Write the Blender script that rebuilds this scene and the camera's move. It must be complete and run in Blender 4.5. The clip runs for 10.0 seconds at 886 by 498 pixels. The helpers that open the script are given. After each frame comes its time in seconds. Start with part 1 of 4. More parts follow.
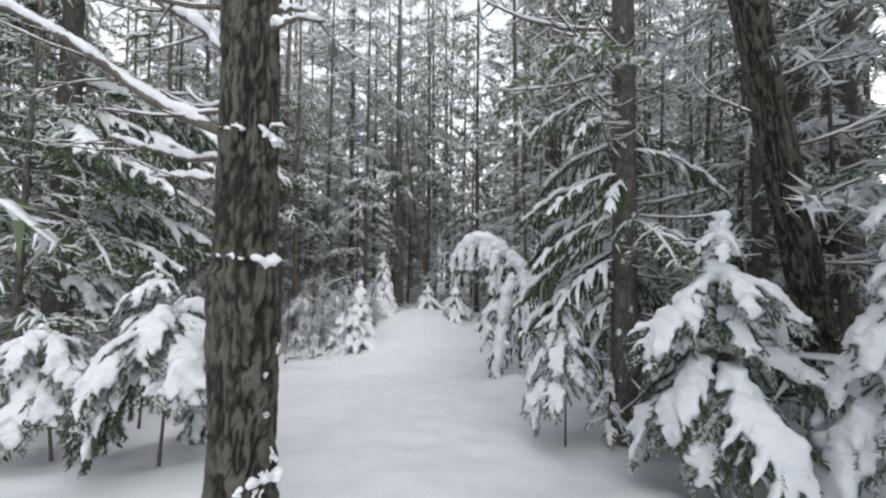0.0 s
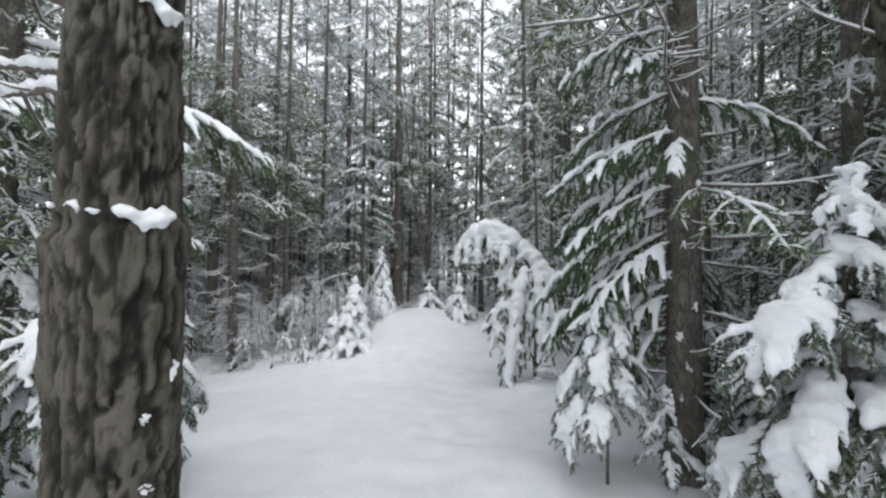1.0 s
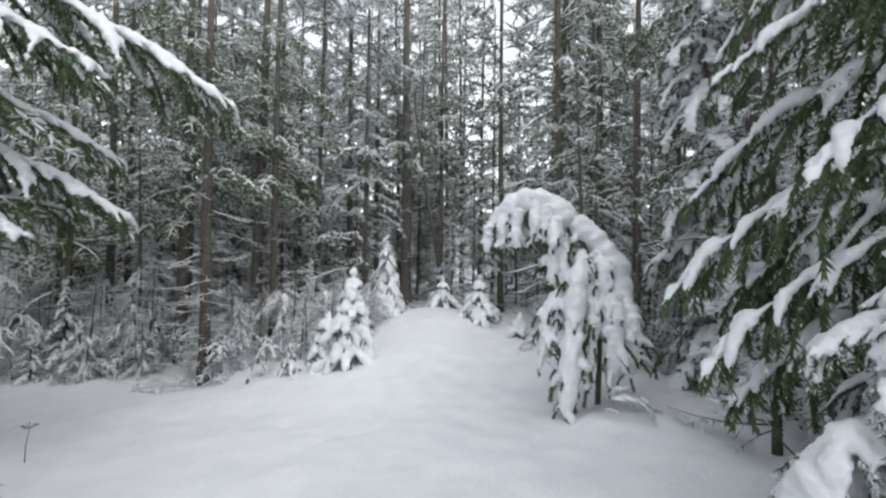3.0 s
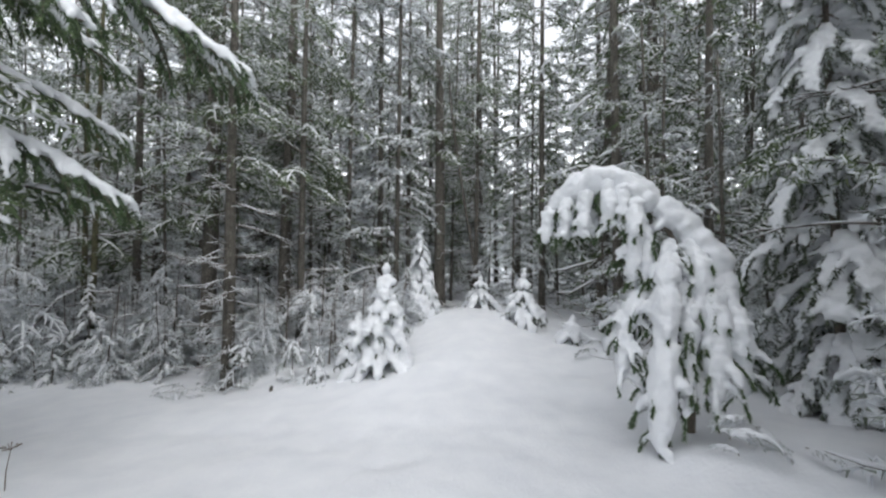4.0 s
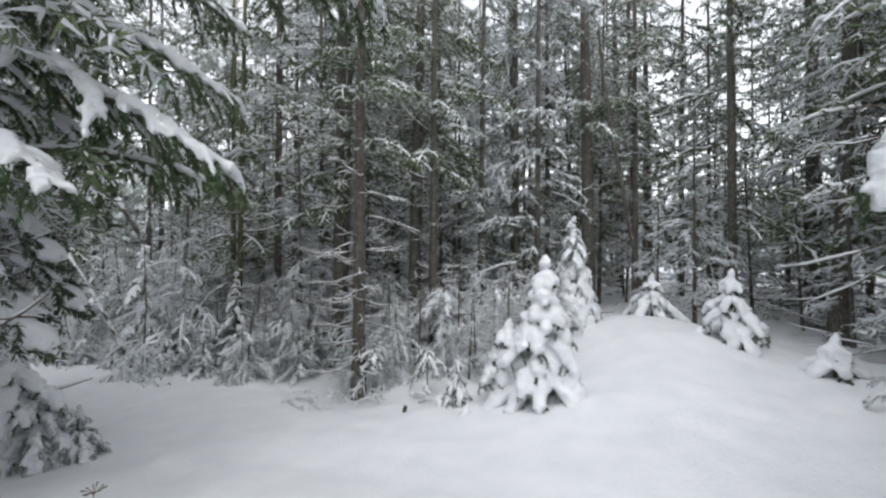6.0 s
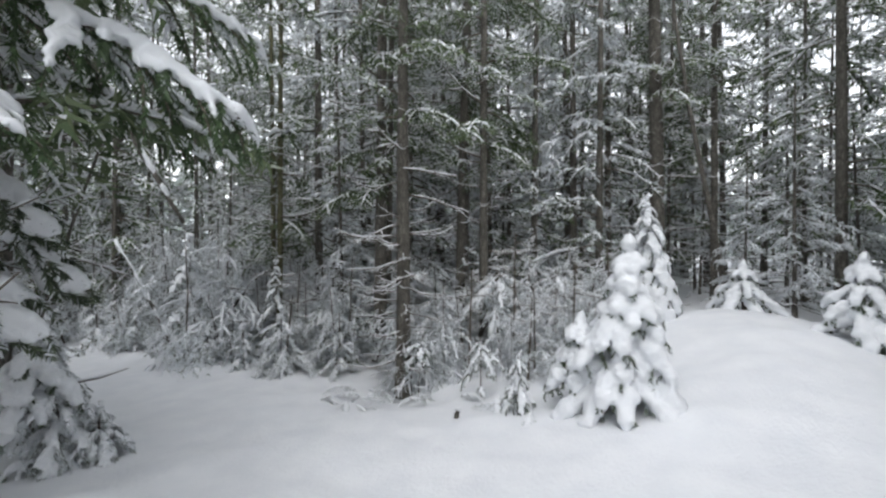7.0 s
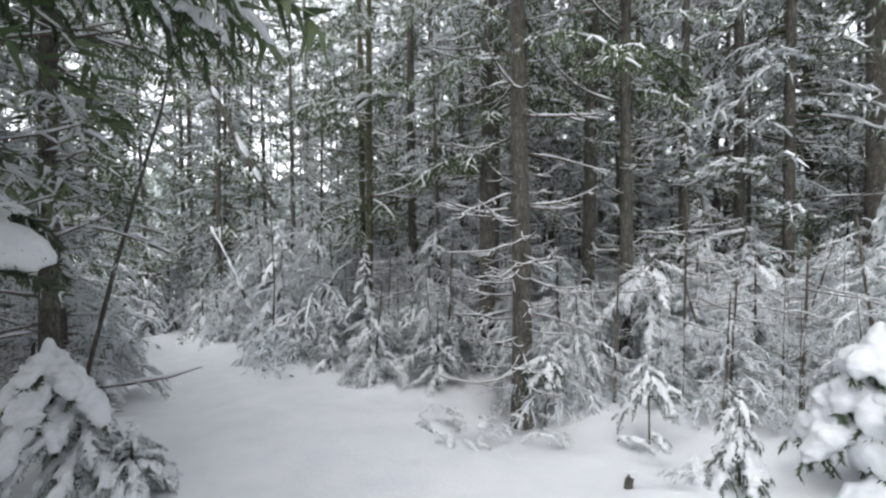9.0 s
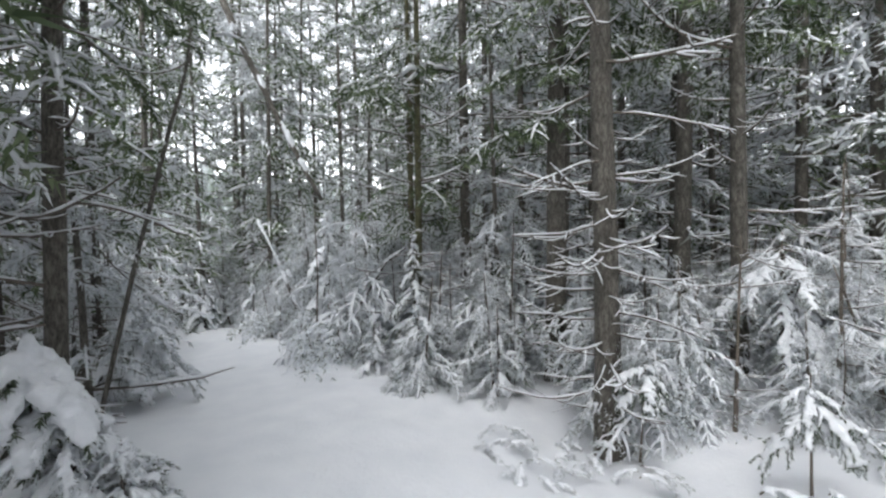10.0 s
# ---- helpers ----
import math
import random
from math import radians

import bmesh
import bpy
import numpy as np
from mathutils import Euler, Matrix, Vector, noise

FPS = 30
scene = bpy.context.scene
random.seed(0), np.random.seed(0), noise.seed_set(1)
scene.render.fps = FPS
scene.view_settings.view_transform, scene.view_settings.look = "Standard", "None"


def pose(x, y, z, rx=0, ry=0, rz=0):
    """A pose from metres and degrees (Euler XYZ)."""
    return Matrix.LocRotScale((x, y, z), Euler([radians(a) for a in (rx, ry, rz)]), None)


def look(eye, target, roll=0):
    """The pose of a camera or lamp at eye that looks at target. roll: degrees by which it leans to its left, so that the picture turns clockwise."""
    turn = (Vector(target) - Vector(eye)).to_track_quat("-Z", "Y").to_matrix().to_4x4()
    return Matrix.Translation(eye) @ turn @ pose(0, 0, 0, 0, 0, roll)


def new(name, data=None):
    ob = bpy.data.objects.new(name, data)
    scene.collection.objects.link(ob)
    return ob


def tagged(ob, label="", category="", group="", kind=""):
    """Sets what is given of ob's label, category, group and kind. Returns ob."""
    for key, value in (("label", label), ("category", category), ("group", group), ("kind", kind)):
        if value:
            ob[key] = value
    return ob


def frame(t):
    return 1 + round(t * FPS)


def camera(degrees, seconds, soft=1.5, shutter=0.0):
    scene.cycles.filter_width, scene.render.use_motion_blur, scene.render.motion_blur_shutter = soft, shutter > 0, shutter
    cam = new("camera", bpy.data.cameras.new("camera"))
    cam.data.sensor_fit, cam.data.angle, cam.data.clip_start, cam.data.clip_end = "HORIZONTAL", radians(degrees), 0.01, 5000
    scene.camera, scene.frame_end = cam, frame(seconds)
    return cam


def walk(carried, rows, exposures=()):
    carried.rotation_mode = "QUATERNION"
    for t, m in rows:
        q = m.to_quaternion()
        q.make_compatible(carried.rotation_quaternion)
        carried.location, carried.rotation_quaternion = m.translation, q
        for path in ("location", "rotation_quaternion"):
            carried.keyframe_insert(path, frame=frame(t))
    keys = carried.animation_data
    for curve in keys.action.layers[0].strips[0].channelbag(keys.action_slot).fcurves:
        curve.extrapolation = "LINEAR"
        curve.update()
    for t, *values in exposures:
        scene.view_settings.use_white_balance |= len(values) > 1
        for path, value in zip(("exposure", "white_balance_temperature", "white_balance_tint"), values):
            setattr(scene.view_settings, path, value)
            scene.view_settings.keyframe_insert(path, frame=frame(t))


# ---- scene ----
cam = camera(95.3, 10.0, soft=2.3)
METRES, EYE, TILT, LEAN, TURN = 10.0, 1.6, 1.33, -0.46, 0.0
ROWS = [
    (0.0, 0.0, 0.0, 0.0, 0.0, 0.0, -0.0),
    (0.5, -0.0029, 0.0547, -0.0104, 0.07, -0.04, 0.0),
    (1.0, -0.0046, 0.111, -0.0187, 0.17, -0.06, 0.05),
    (1.5, -0.0121, 0.166, -0.0266, 0.29, -0.09, 0.07),
    (2.0, -0.0175, 0.2227, -0.0369, 0.37, -0.12, 0.01),
    (2.5, -0.0249, 0.2771, -0.0446, 0.55, -0.05, 0.05),
    (4.0, -0.066, 0.4273, -0.0636, 5.06, -0.05, 0.19),
    (4.5, -0.0855, 0.4724, -0.0668, 9.52, 0.01, 0.39),
    (5.0, -0.1088, 0.5148, -0.0701, 14.84, 0.17, 0.58),
    (5.5, -0.1339, 0.5533, -0.0732, 18.73, 0.26, 0.73),
    (7.0, -0.2115, 0.6663, -0.0953, 27.88, -1.0, 1.26),
    (7.5, -0.2378, 0.7, -0.1006, 30.92, -1.5, 1.38),
    (8.0, -0.2699, 0.7334, -0.1084, 34.18, -1.47, 1.39),
    (8.5, -0.3037, 0.7662, -0.1129, 37.11, -1.45, 1.5),
    (9.0, -0.3404, 0.7936, -0.1203, 40.59, -1.33, 1.76),
    (9.5, -0.374, 0.8228, -0.1303, 44.08, -1.25, 2.1),
    (10.0, -0.4102, 0.8545, -0.1387, 47.73, -1.19, 2.25),
]
walk(cam, [(t, pose(0, 0, EYE, TILT, LEAN, TURN) @ pose(METRES * x, METRES * y, METRES * z, 90 + pitch, roll, yaw)) for t, x, y, z, yaw, pitch, roll in ROWS],
     exposures=[(0.0, 0.95), (1.0, 1.02), (2.5, 1.07), (4.0, 1.06), (5.5, 1.09), (7.5, 1.15), (8.5, 1.40), (9.0, 1.46), (10.0, 1.53)])
# ---------------------------------------------------------------- light
world = bpy.data.worlds.new("overcast_sky")
scene.world = world
world.use_nodes = True
wn, wl = world.node_tree.nodes, world.node_tree.links
sky = wn.new("ShaderNodeTexSky")
sky.sky_type = "NISHITA"
sky.sun_disc = False
sky.sun_elevation = radians(58)
sky.sun_rotation = radians(151)
sky.dust_density = 1.0
grey = wn.new("ShaderNodeHueSaturation")
grey.inputs["Saturation"].default_value = 0.18
wl.new(sky.outputs[0], grey.inputs["Color"])
wl.new(grey.outputs[0], wn["Background"].inputs["Color"])
wn["Background"].inputs["Strength"].default_value = 0.19

sun = new("sun", bpy.data.lights.new("sun", "SUN"))
sun.data.energy = 0.36
sun.data.angle = radians(70)
sun.data.color = (1.0, 0.98, 0.95)
sun.matrix_world = look((8.2, -15, 27), (0, 0, 0))


# ---------------------------------------------------------------- materials
def material(name, rough=0.7):
    m = bpy.data.materials.new(name)
    m.use_nodes = True
    b = m.node_tree.nodes["Principled BSDF"]
    b.inputs["Roughness"].default_value = rough
    return m, m.node_tree.nodes, m.node_tree.links, b


def node(nodes, kind, **values):
    n = nodes.new(kind)
    for key, value in values.items():
        n.inputs[key.replace("_", " ")].default_value = value
    return n


def ramp(nodes, stops):
    r = nodes.new("ShaderNodeValToRGB")
    while len(r.color_ramp.elements) < len(stops):
        r.color_ramp.elements.new(0.5)
    for e, (p, c) in zip(r.color_ramp.elements, stops):
        e.position, e.color = p, (*c, 1)
    return r


def snow_material(name, scale, relief):
    m, n, l, b = material(name, 0.62)
    co = n.new("ShaderNodeTexCoord")
    big = node(n, "ShaderNodeTexNoise", Scale=scale * 0.12, Detail=4.0)
    fine = node(n, "ShaderNodeTexNoise", Scale=scale, Detail=6.0, Roughness=0.6)
    for t in (big, fine):
        l.new(co.outputs["Object"], t.inputs["Vector"])
    c = ramp(n, [(0.3, (0.74, 0.76, 0.79)), (0.7, (0.81, 0.825, 0.845))])
    l.new(big.outputs["Fac"], c.inputs[0])
    l.new(c.outputs[0], b.inputs["Base Color"])
    bump = node(n, "ShaderNodeBump", Strength=relief, Distance=0.02)
    l.new(fine.outputs["Fac"], bump.inputs["Height"])
    l.new(bump.outputs[0], b.inputs["Normal"])
    return m


def bark_material(name, dark, mid, light, scale, stretch, relief):
    m, n, l, b = material(name, 0.9)
    co = n.new("ShaderNodeTexCoord")
    mp = n.new("ShaderNodeMapping")
    mp.inputs["Scale"].default_value = (1, 1, stretch)
    l.new(co.outputs["Object"], mp.inputs[0])
    warp = node(n, "ShaderNodeTexNoise", Scale=scale * 0.7, Detail=3.0)
    l.new(mp.outputs[0], warp.inputs["Vector"])
    mix = n.new("ShaderNodeMixRGB")
    mix.inputs[0].default_value = 0.12
    l.new(mp.outputs[0], mix.inputs[1])
    l.new(warp.outputs["Color"], mix.inputs[2])
    cell = node(n, "ShaderNodeTexVoronoi", Scale=scale)
    cell.feature = "DISTANCE_TO_EDGE"
    l.new(mix.outputs[0], cell.inputs["Vector"])
    grain = node(n, "ShaderNodeTexNoise", Scale=scale * 4, Detail=8.0, Roughness=0.7)
    l.new(mp.outputs[0], grain.inputs["Vector"])
    patch = node(n, "ShaderNodeTexNoise", Scale=scale * 0.35, Detail=3.0)
    l.new(co.outputs["Object"], patch.inputs["Vector"])
    add = n.new("ShaderNodeMath")
    add.operation = "MULTIPLY_ADD"
    l.new(cell.outputs["Distance"], add.inputs[0])
    add.inputs[1].default_value = 0.55
    l.new(grain.outputs["Fac"], add.inputs[2])
    c = ramp(n, [(0.36, dark), (0.55, mid), (0.78, light)])
    l.new(add.outputs[0], c.inputs[0])
    tone = n.new("ShaderNodeMixRGB")
    tone.blend_type = "MULTIPLY"
    tone.inputs[0].default_value = 0.6
    pr = ramp(n, [(0.3, (0.55, 0.55, 0.52)), (0.7, (1.15, 1.1, 1.05))])
    l.new(patch.outputs["Fac"], pr.inputs[0])
    l.new(c.outputs[0], tone.inputs[1])
    l.new(pr.outputs[0], tone.inputs[2])
    l.new(tone.outputs[0], b.inputs["Base Color"])
    bump = node(n, "ShaderNodeBump", Strength=relief, Distance=0.03)
    l.new(add.outputs[0], bump.inputs["Height"])
    l.new(bump.outputs[0], b.inputs["Normal"])
    return m


def needle_material(name, a, b_col, c_col, frost=None, share=1.0):
    m, n, l, b = material(name, 0.55)
    geo = n.new("ShaderNodeNewGeometry")
    info = n.new("ShaderNodeObjectInfo")
    add = n.new("ShaderNodeMath")
    add.operation = "MULTIPLY_ADD"
    l.new(geo.outputs["Random Per Island"], add.inputs[0])
    add.inputs[1].default_value = 0.65
    half = n.new("ShaderNodeMath")
    half.operation = "MULTIPLY"
    half.inputs[1].default_value = 0.35
    l.new(info.outputs["Random"], half.inputs[0])
    l.new(half.outputs[0], add.inputs[2])
    if frost:
        c = ramp(n, [(0.1, a), (share * 0.6, b_col), (share, c_col), (share + 0.03, frost)])
    else:
        c = ramp(n, [(0.1, a), (0.55, b_col), (0.95, c_col)])
    l.new(add.outputs[0], c.inputs[0])
    l.new(c.outputs[0], b.inputs["Base Color"])
    return m


def plated_bark(name):
    """Furrowed pine bark: brown-black furrows, grey flaking plates, a little moss."""
    m, n, l, b = material(name, 0.92)
    co = n.new("ShaderNodeTexCoord")
    plate = n.new("ShaderNodeAttribute")
    plate.attribute_name = "plate"
    mp = n.new("ShaderNodeMapping")
    mp.inputs["Scale"].default_value = (1, 1, 0.35)
    l.new(co.outputs["Object"], mp.inputs[0])
    grain = node(n, "ShaderNodeTexNoise", Scale=70.0, Detail=8.0, Roughness=0.7)
    l.new(mp.outputs[0], grain.inputs["Vector"])
    patch = node(n, "ShaderNodeTexNoise", Scale=6.0, Detail=5.0)
    l.new(co.outputs["Object"], patch.inputs["Vector"])
    mixv = n.new("ShaderNodeMath")
    mixv.operation = "MULTIPLY_ADD"
    mixv.inputs[1].default_value = 0.5
    l.new(grain.outputs["Fac"], mixv.inputs[0])
    l.new(plate.outputs["Fac"], mixv.inputs[2])
    c = ramp(n, [(0.34, (0.008, 0.007, 0.006)), (0.5, (0.022, 0.019, 0.015)), (0.7, (0.05, 0.045, 0.037)), (0.94, (0.125, 0.116, 0.10))])
    l.new(mixv.outputs[0], c.inputs[0])
    tone = n.new("ShaderNodeMixRGB")
    tone.blend_type = "MULTIPLY"
    tone.inputs[0].default_value = 0.8
    pr = ramp(n, [(0.35, (0.55, 0.57, 0.46)), (0.65, (1.0, 0.97, 0.93))])
    l.new(patch.outputs["Fac"], pr.inputs[0])
    l.new(c.outputs[0], tone.inputs[1])
    l.new(pr.outputs[0], tone.inputs[2])
    l.new(tone.outputs[0], b.inputs["Base Color"])
    bump = node(n, "ShaderNodeBump", Strength=0.8, Distance=0.012)
    l.new(grain.outputs["Fac"], bump.inputs["Height"])
    l.new(bump.outputs[0], b.inputs["Normal"])
    return m


SNOW_GROUND = snow_material("snow_field", 22.0, 0.5)
SNOW = snow_material("snow_clump", 45.0, 0.45)
BARK_PINE = plated_bark("pine_bark")
BARK_GREY = bark_material("grey_bark", (0.036, 0.033, 0.029), (0.105, 0.097, 0.084), (0.20, 0.19, 0.17), 16.0, 0.35, 0.7)
BARK_MOSS = bark_material("mossy_bark", (0.035, 0.036, 0.022), (0.10, 0.10, 0.055), (0.19, 0.18, 0.10), 16.0, 0.35, 0.7)
TWIG = bark_material("twig_bark", (0.06, 0.05, 0.042), (0.14, 0.12, 0.10), (0.24, 0.21, 0.18), 40.0, 1.0, 0.4)
NEEDLES = needle_material("spruce_needles", (0.028, 0.052, 0.018), (0.055, 0.10, 0.038), (0.11, 0.16, 0.065))
NEEDLES_GREY = needle_material("frosted_needles", (0.06, 0.08, 0.055), (0.15, 0.17, 0.13), (0.30, 0.33, 0.30), (0.72, 0.75, 0.78), 0.42)
NEEDLES_WOOD = needle_material("snowy_needles", (0.04, 0.066, 0.026), (0.085, 0.125, 0.052), (0.17, 0.21, 0.11), (0.72, 0.74, 0.77), 0.64)
NEEDLES_SNOWY = needle_material("snowy_fir_needles", (0.028, 0.042, 0.025), (0.06, 0.085, 0.045), (0.12, 0.145, 0.095), (0.70, 0.73, 0.77), 0.66)
DRY = needle_material("dry_stalk", (0.05, 0.035, 0.02), (0.12, 0.08, 0.045), (0.2, 0.14, 0.08))


# ---------------------------------------------------------------- geometry tools
def smooth(e0, e1, x):
    t = np.clip((x - e0) / (e1 - e0), 0, 1)
    return t * t * (3 - 2 * t)


def hashed(ix, iy, iz):
    h = (ix * 374761393 + iy * 668265263 + iz * 1274126177) & 0x7FFFFFFF
    h = ((h ^ (h >> 13)) * 1103515245) & 0x7FFFFFFF
    return ((h ^ (h >> 16)) & 0xFFFF) / 65535.0


def vnoise(x, y, z=0.0):
    """Value noise from -1 to 1 on arrays."""
    x, y, z = np.broadcast_arrays(np.asarray(x, float), np.asarray(y, float), np.asarray(z, float))
    ix, iy, iz = (np.floor(a).astype(np.int64) for a in (x, y, z))
    fx, fy, fz = x - ix, y - iy, z - iz
    fx, fy, fz = (f * f * (3 - 2 * f) for f in (fx, fy, fz))
    out = 0
    for dx in (0, 1):
        for dy in (0, 1):
            for dz in (0, 1):
                w = (fx if dx else 1 - fx) * (fy if dy else 1 - fy) * (fz if dz else 1 - fz)
                out = out + w * hashed(ix + dx, iy + dy, iz + dz)
    return out * 2 - 1


class Geo:
    """Collects vertices and faces and turns them into one mesh."""

    def __init__(self):
        self.v, self.f, self.n = [], [], 0

    def add(self, verts, faces):
        self.v.append(np.asarray(verts, float))
        self.f.extend((np.asarray(faces) + self.n).tolist())
        self.n += len(verts)

    def mesh(self, name, mat, shade=True):
        me = bpy.data.meshes.new(name)
        me.from_pydata(np.concatenate(self.v).tolist(), [], self.f)
        me.materials.append(mat)
        if shade:
            me.shade_smooth()
        return me


def tube(geo, p, r, k=6, tall=1.0, wobble=0.0, rng=None):
    """A closed tube along the points p with radii r; tall stretches its section upwards."""
    p, r = np.asarray(p, float), np.asarray(r, float)
    n = len(p)
    t = np.gradient(p, axis=0)
    t /= np.linalg.norm(t, axis=1)[:, None] + 1e-9
    ref = np.where(np.abs(t[:, 2:3]) > 0.92, np.array([[1.0, 0, 0]]), np.array([[0, 0, 1.0]]))
    s = np.cross(t, ref)
    s /= np.linalg.norm(s, axis=1)[:, None] + 1e-9
    u = np.cross(s, t)
    a = np.arange(k) * 2 * np.pi / k
    rr = np.repeat(r[:, None], k, 1)
    if wobble:
        rr = rr * (1 + wobble * rng.uniform(-1, 1, (n, k)))
    ring = p[:, None] + rr[..., None] * (np.cos(a)[None, :, None] * s[:, None] + tall * np.sin(a)[None, :, None] * u[:, None])
    verts = np.concatenate([ring.reshape(-1, 3), p[:1] - t[:1] * r[0] * 0.6, p[-1:] + t[-1:] * r[-1] * 0.6])
    i, j = np.meshgrid(np.arange(n - 1), np.arange(k), indexing="ij")
    j2 = (j + 1) % k
    quads = np.stack([i * k + j, i * k + j2, (i + 1) * k + j2, (i + 1) * k + j], -1).reshape(-1, 4)
    base = geo.n
    geo.add(verts, quads)
    jj = np.arange(k)
    geo.f.extend((np.stack([(jj + 1) % k, jj, np.full(k, n * k)], 1) + base).tolist())
    geo.f.extend((np.stack([(n - 1) * k + jj, (n - 1) * k + (jj + 1) % k, np.full(k, n * k + 1)], 1) + base).tolist())


def curve_points(start, azimuth, pitch0, pitch1, length, n, power=1.0, wiggle=0.0, rng=None):
    """Points of a limb that leaves at pitch0 and ends at pitch1 (degrees)."""
    s = np.linspace(0, 1, n)
    pitch = np.radians(pitch0 + (pitch1 - pitch0) * s**power)
    az = np.full(n, azimuth)
    if wiggle:
        az = az + np.cumsum(rng.uniform(-wiggle, wiggle, n))
        pitch = pitch + np.cumsum(rng.uniform(-wiggle, wiggle, n)) * 0.6
    step = np.stack([np.cos(pitch) * np.cos(az), np.cos(pitch) * np.sin(az), np.sin(pitch)], 1) * length / (n - 1)
    p = np.concatenate([[np.zeros(3)], np.cumsum(step[:-1], 0)]) + np.asarray(start, float)
    return p


def along(p, s):
    """The places and directions at the fractions s of a line of points."""
    x = np.asarray(s) * (len(p) - 1)
    i = np.clip(x.astype(int), 0, len(p) - 2)
    f = (x - i)[:, None]
    d = p[i + 1] - p[i]
    return p[i] + d * f, d / (np.linalg.norm(d, axis=1)[:, None] + 1e-9)


def needles(geo, p, per_metre, length, width, rng, start=0.0, hang=0.15):
    """Narrow pointed blades on every side of a twig."""
    total = np.linalg.norm(np.diff(p, axis=0), axis=1).sum()
    n = max(3, int(total * per_metre))
    c, t = along(p, start + (1 - start) * (np.arange(n) + rng.uniform(0, 1, n)) / n * 0.999)
    d = rng.normal(0, 1, (n, 3))
    d -= (d * t).sum(1)[:, None] * t
    d /= np.linalg.norm(d, axis=1)[:, None] + 1e-9
    way = t * rng.uniform(0.4, 1.0, (n, 1)) + d + np.array([0, 0, -hang])
    way /= np.linalg.norm(way, axis=1)[:, None]
    side = np.cross(way, rng.normal(0, 1, (n, 3)))
    side /= np.linalg.norm(side, axis=1)[:, None] + 1e-9
    ln = length * rng.uniform(0.6, 1.2, (n, 1))
    w = side * width * 0.62
    v = np.stack([c + w, c + way * ln, c - w], 1).reshape(-1, 3)
    geo.add(v, np.arange(n * 3).reshape(n, 3))


def snow_on(geo, p, r, rng, k=6, lift=0.6, tall=0.85, rough=0.3):
    """An uneven roll of snow lying on a limb."""
    n = len(p)
    rr = r * (1 - 0.35 * rough + rough * rng.uniform(-1, 1, n))
    rr = np.maximum(rr * np.ones(n), 0.003)
    rr[0] *= 0.5
    rr[-1] *= 0.55
    q = p + np.array([0, 0, 1.0]) * (rr * lift)[:, None]
    tube(geo, q, rr, k, tall, 0.14, rng)


def melted(geo, voxel, name, mat, rounds=2):
    """Overlapping rolls of snow grown together into one rounded body."""
    tmp = bpy.data.objects.new("tmp", geo.mesh("tmp", mat))
    scene.collection.objects.link(tmp)
    r = tmp.modifiers.new("r", "REMESH")
    r.mode, r.voxel_size, r.use_smooth_shade = "VOXEL", voxel, True
    s = tmp.modifiers.new("s", "SMOOTH")
    s.factor, s.iterations = 0.5, rounds
    me = bpy.data.meshes.new_from_object(tmp.evaluated_get(bpy.context.evaluated_depsgraph_get()))
    me.name = name
    n = len(me.vertices)
    co, no = np.empty(n * 3, np.float32), np.empty(n * 3, np.float32)
    me.vertices.foreach_get("co", co)
    me.vertices.foreach_get("normal", no)
    co, no = co.reshape(-1, 3), no.reshape(-1, 3)
    f = 0.55 / voxel
    bumps = vnoise(co[:, 0] * f, co[:, 1] * f, co[:, 2] * f) + 0.6 * vnoise(co[:, 0] * f * 0.4, co[:, 1] * f * 0.4, co[:, 2] * f * 0.4 + 7)
    co = co + no * (bumps * voxel * 0.55)[:, None]
    me.vertices.foreach_set("co", co.reshape(-1).astype(np.float32))
    me.update()
    me.shade_smooth()
    old = tmp.data
    bpy.data.objects.remove(tmp)
    bpy.data.meshes.remove(old)
    return me


def thing(name, x, y, z, label, category, group="", turn=0.0, size=1.0, kind=""):
    e = new(name)
    e.matrix_basis = pose(x, y, z, 0, 0, turn) @ Matrix.Scale(size, 4)
    return tagged(e, label, category, group, kind)


def put(name, me, parent, m=None, label=""):
    o = new(name, me)
    o.parent = parent
    if m is not None:
        o.matrix_basis = m
    if label:
        o["label"] = label
    return o


# ---------------------------------------------------------------- ground
def bell(x, y, cx, cy, rx, ry):
    return np.exp(-(((x - cx) / rx) ** 2) - ((y - cy) / ry) ** 2)


def trail_offset(x, y):
    """Signed distance from the middle of the trail, which bends off to the left."""
    a = np.abs(x + 0.25 + 0.02 * y)
    b = np.abs(y - 9.9 + 0.13 * (x + 3))
    near = np.where(y < 8.5, a, 99)
    turn = np.where(x < -1.5, b, 99)
    ahead = np.where(y >= 8.5, np.abs(x + 0.5), 99)
    return np.minimum(np.minimum(near, turn), ahead)


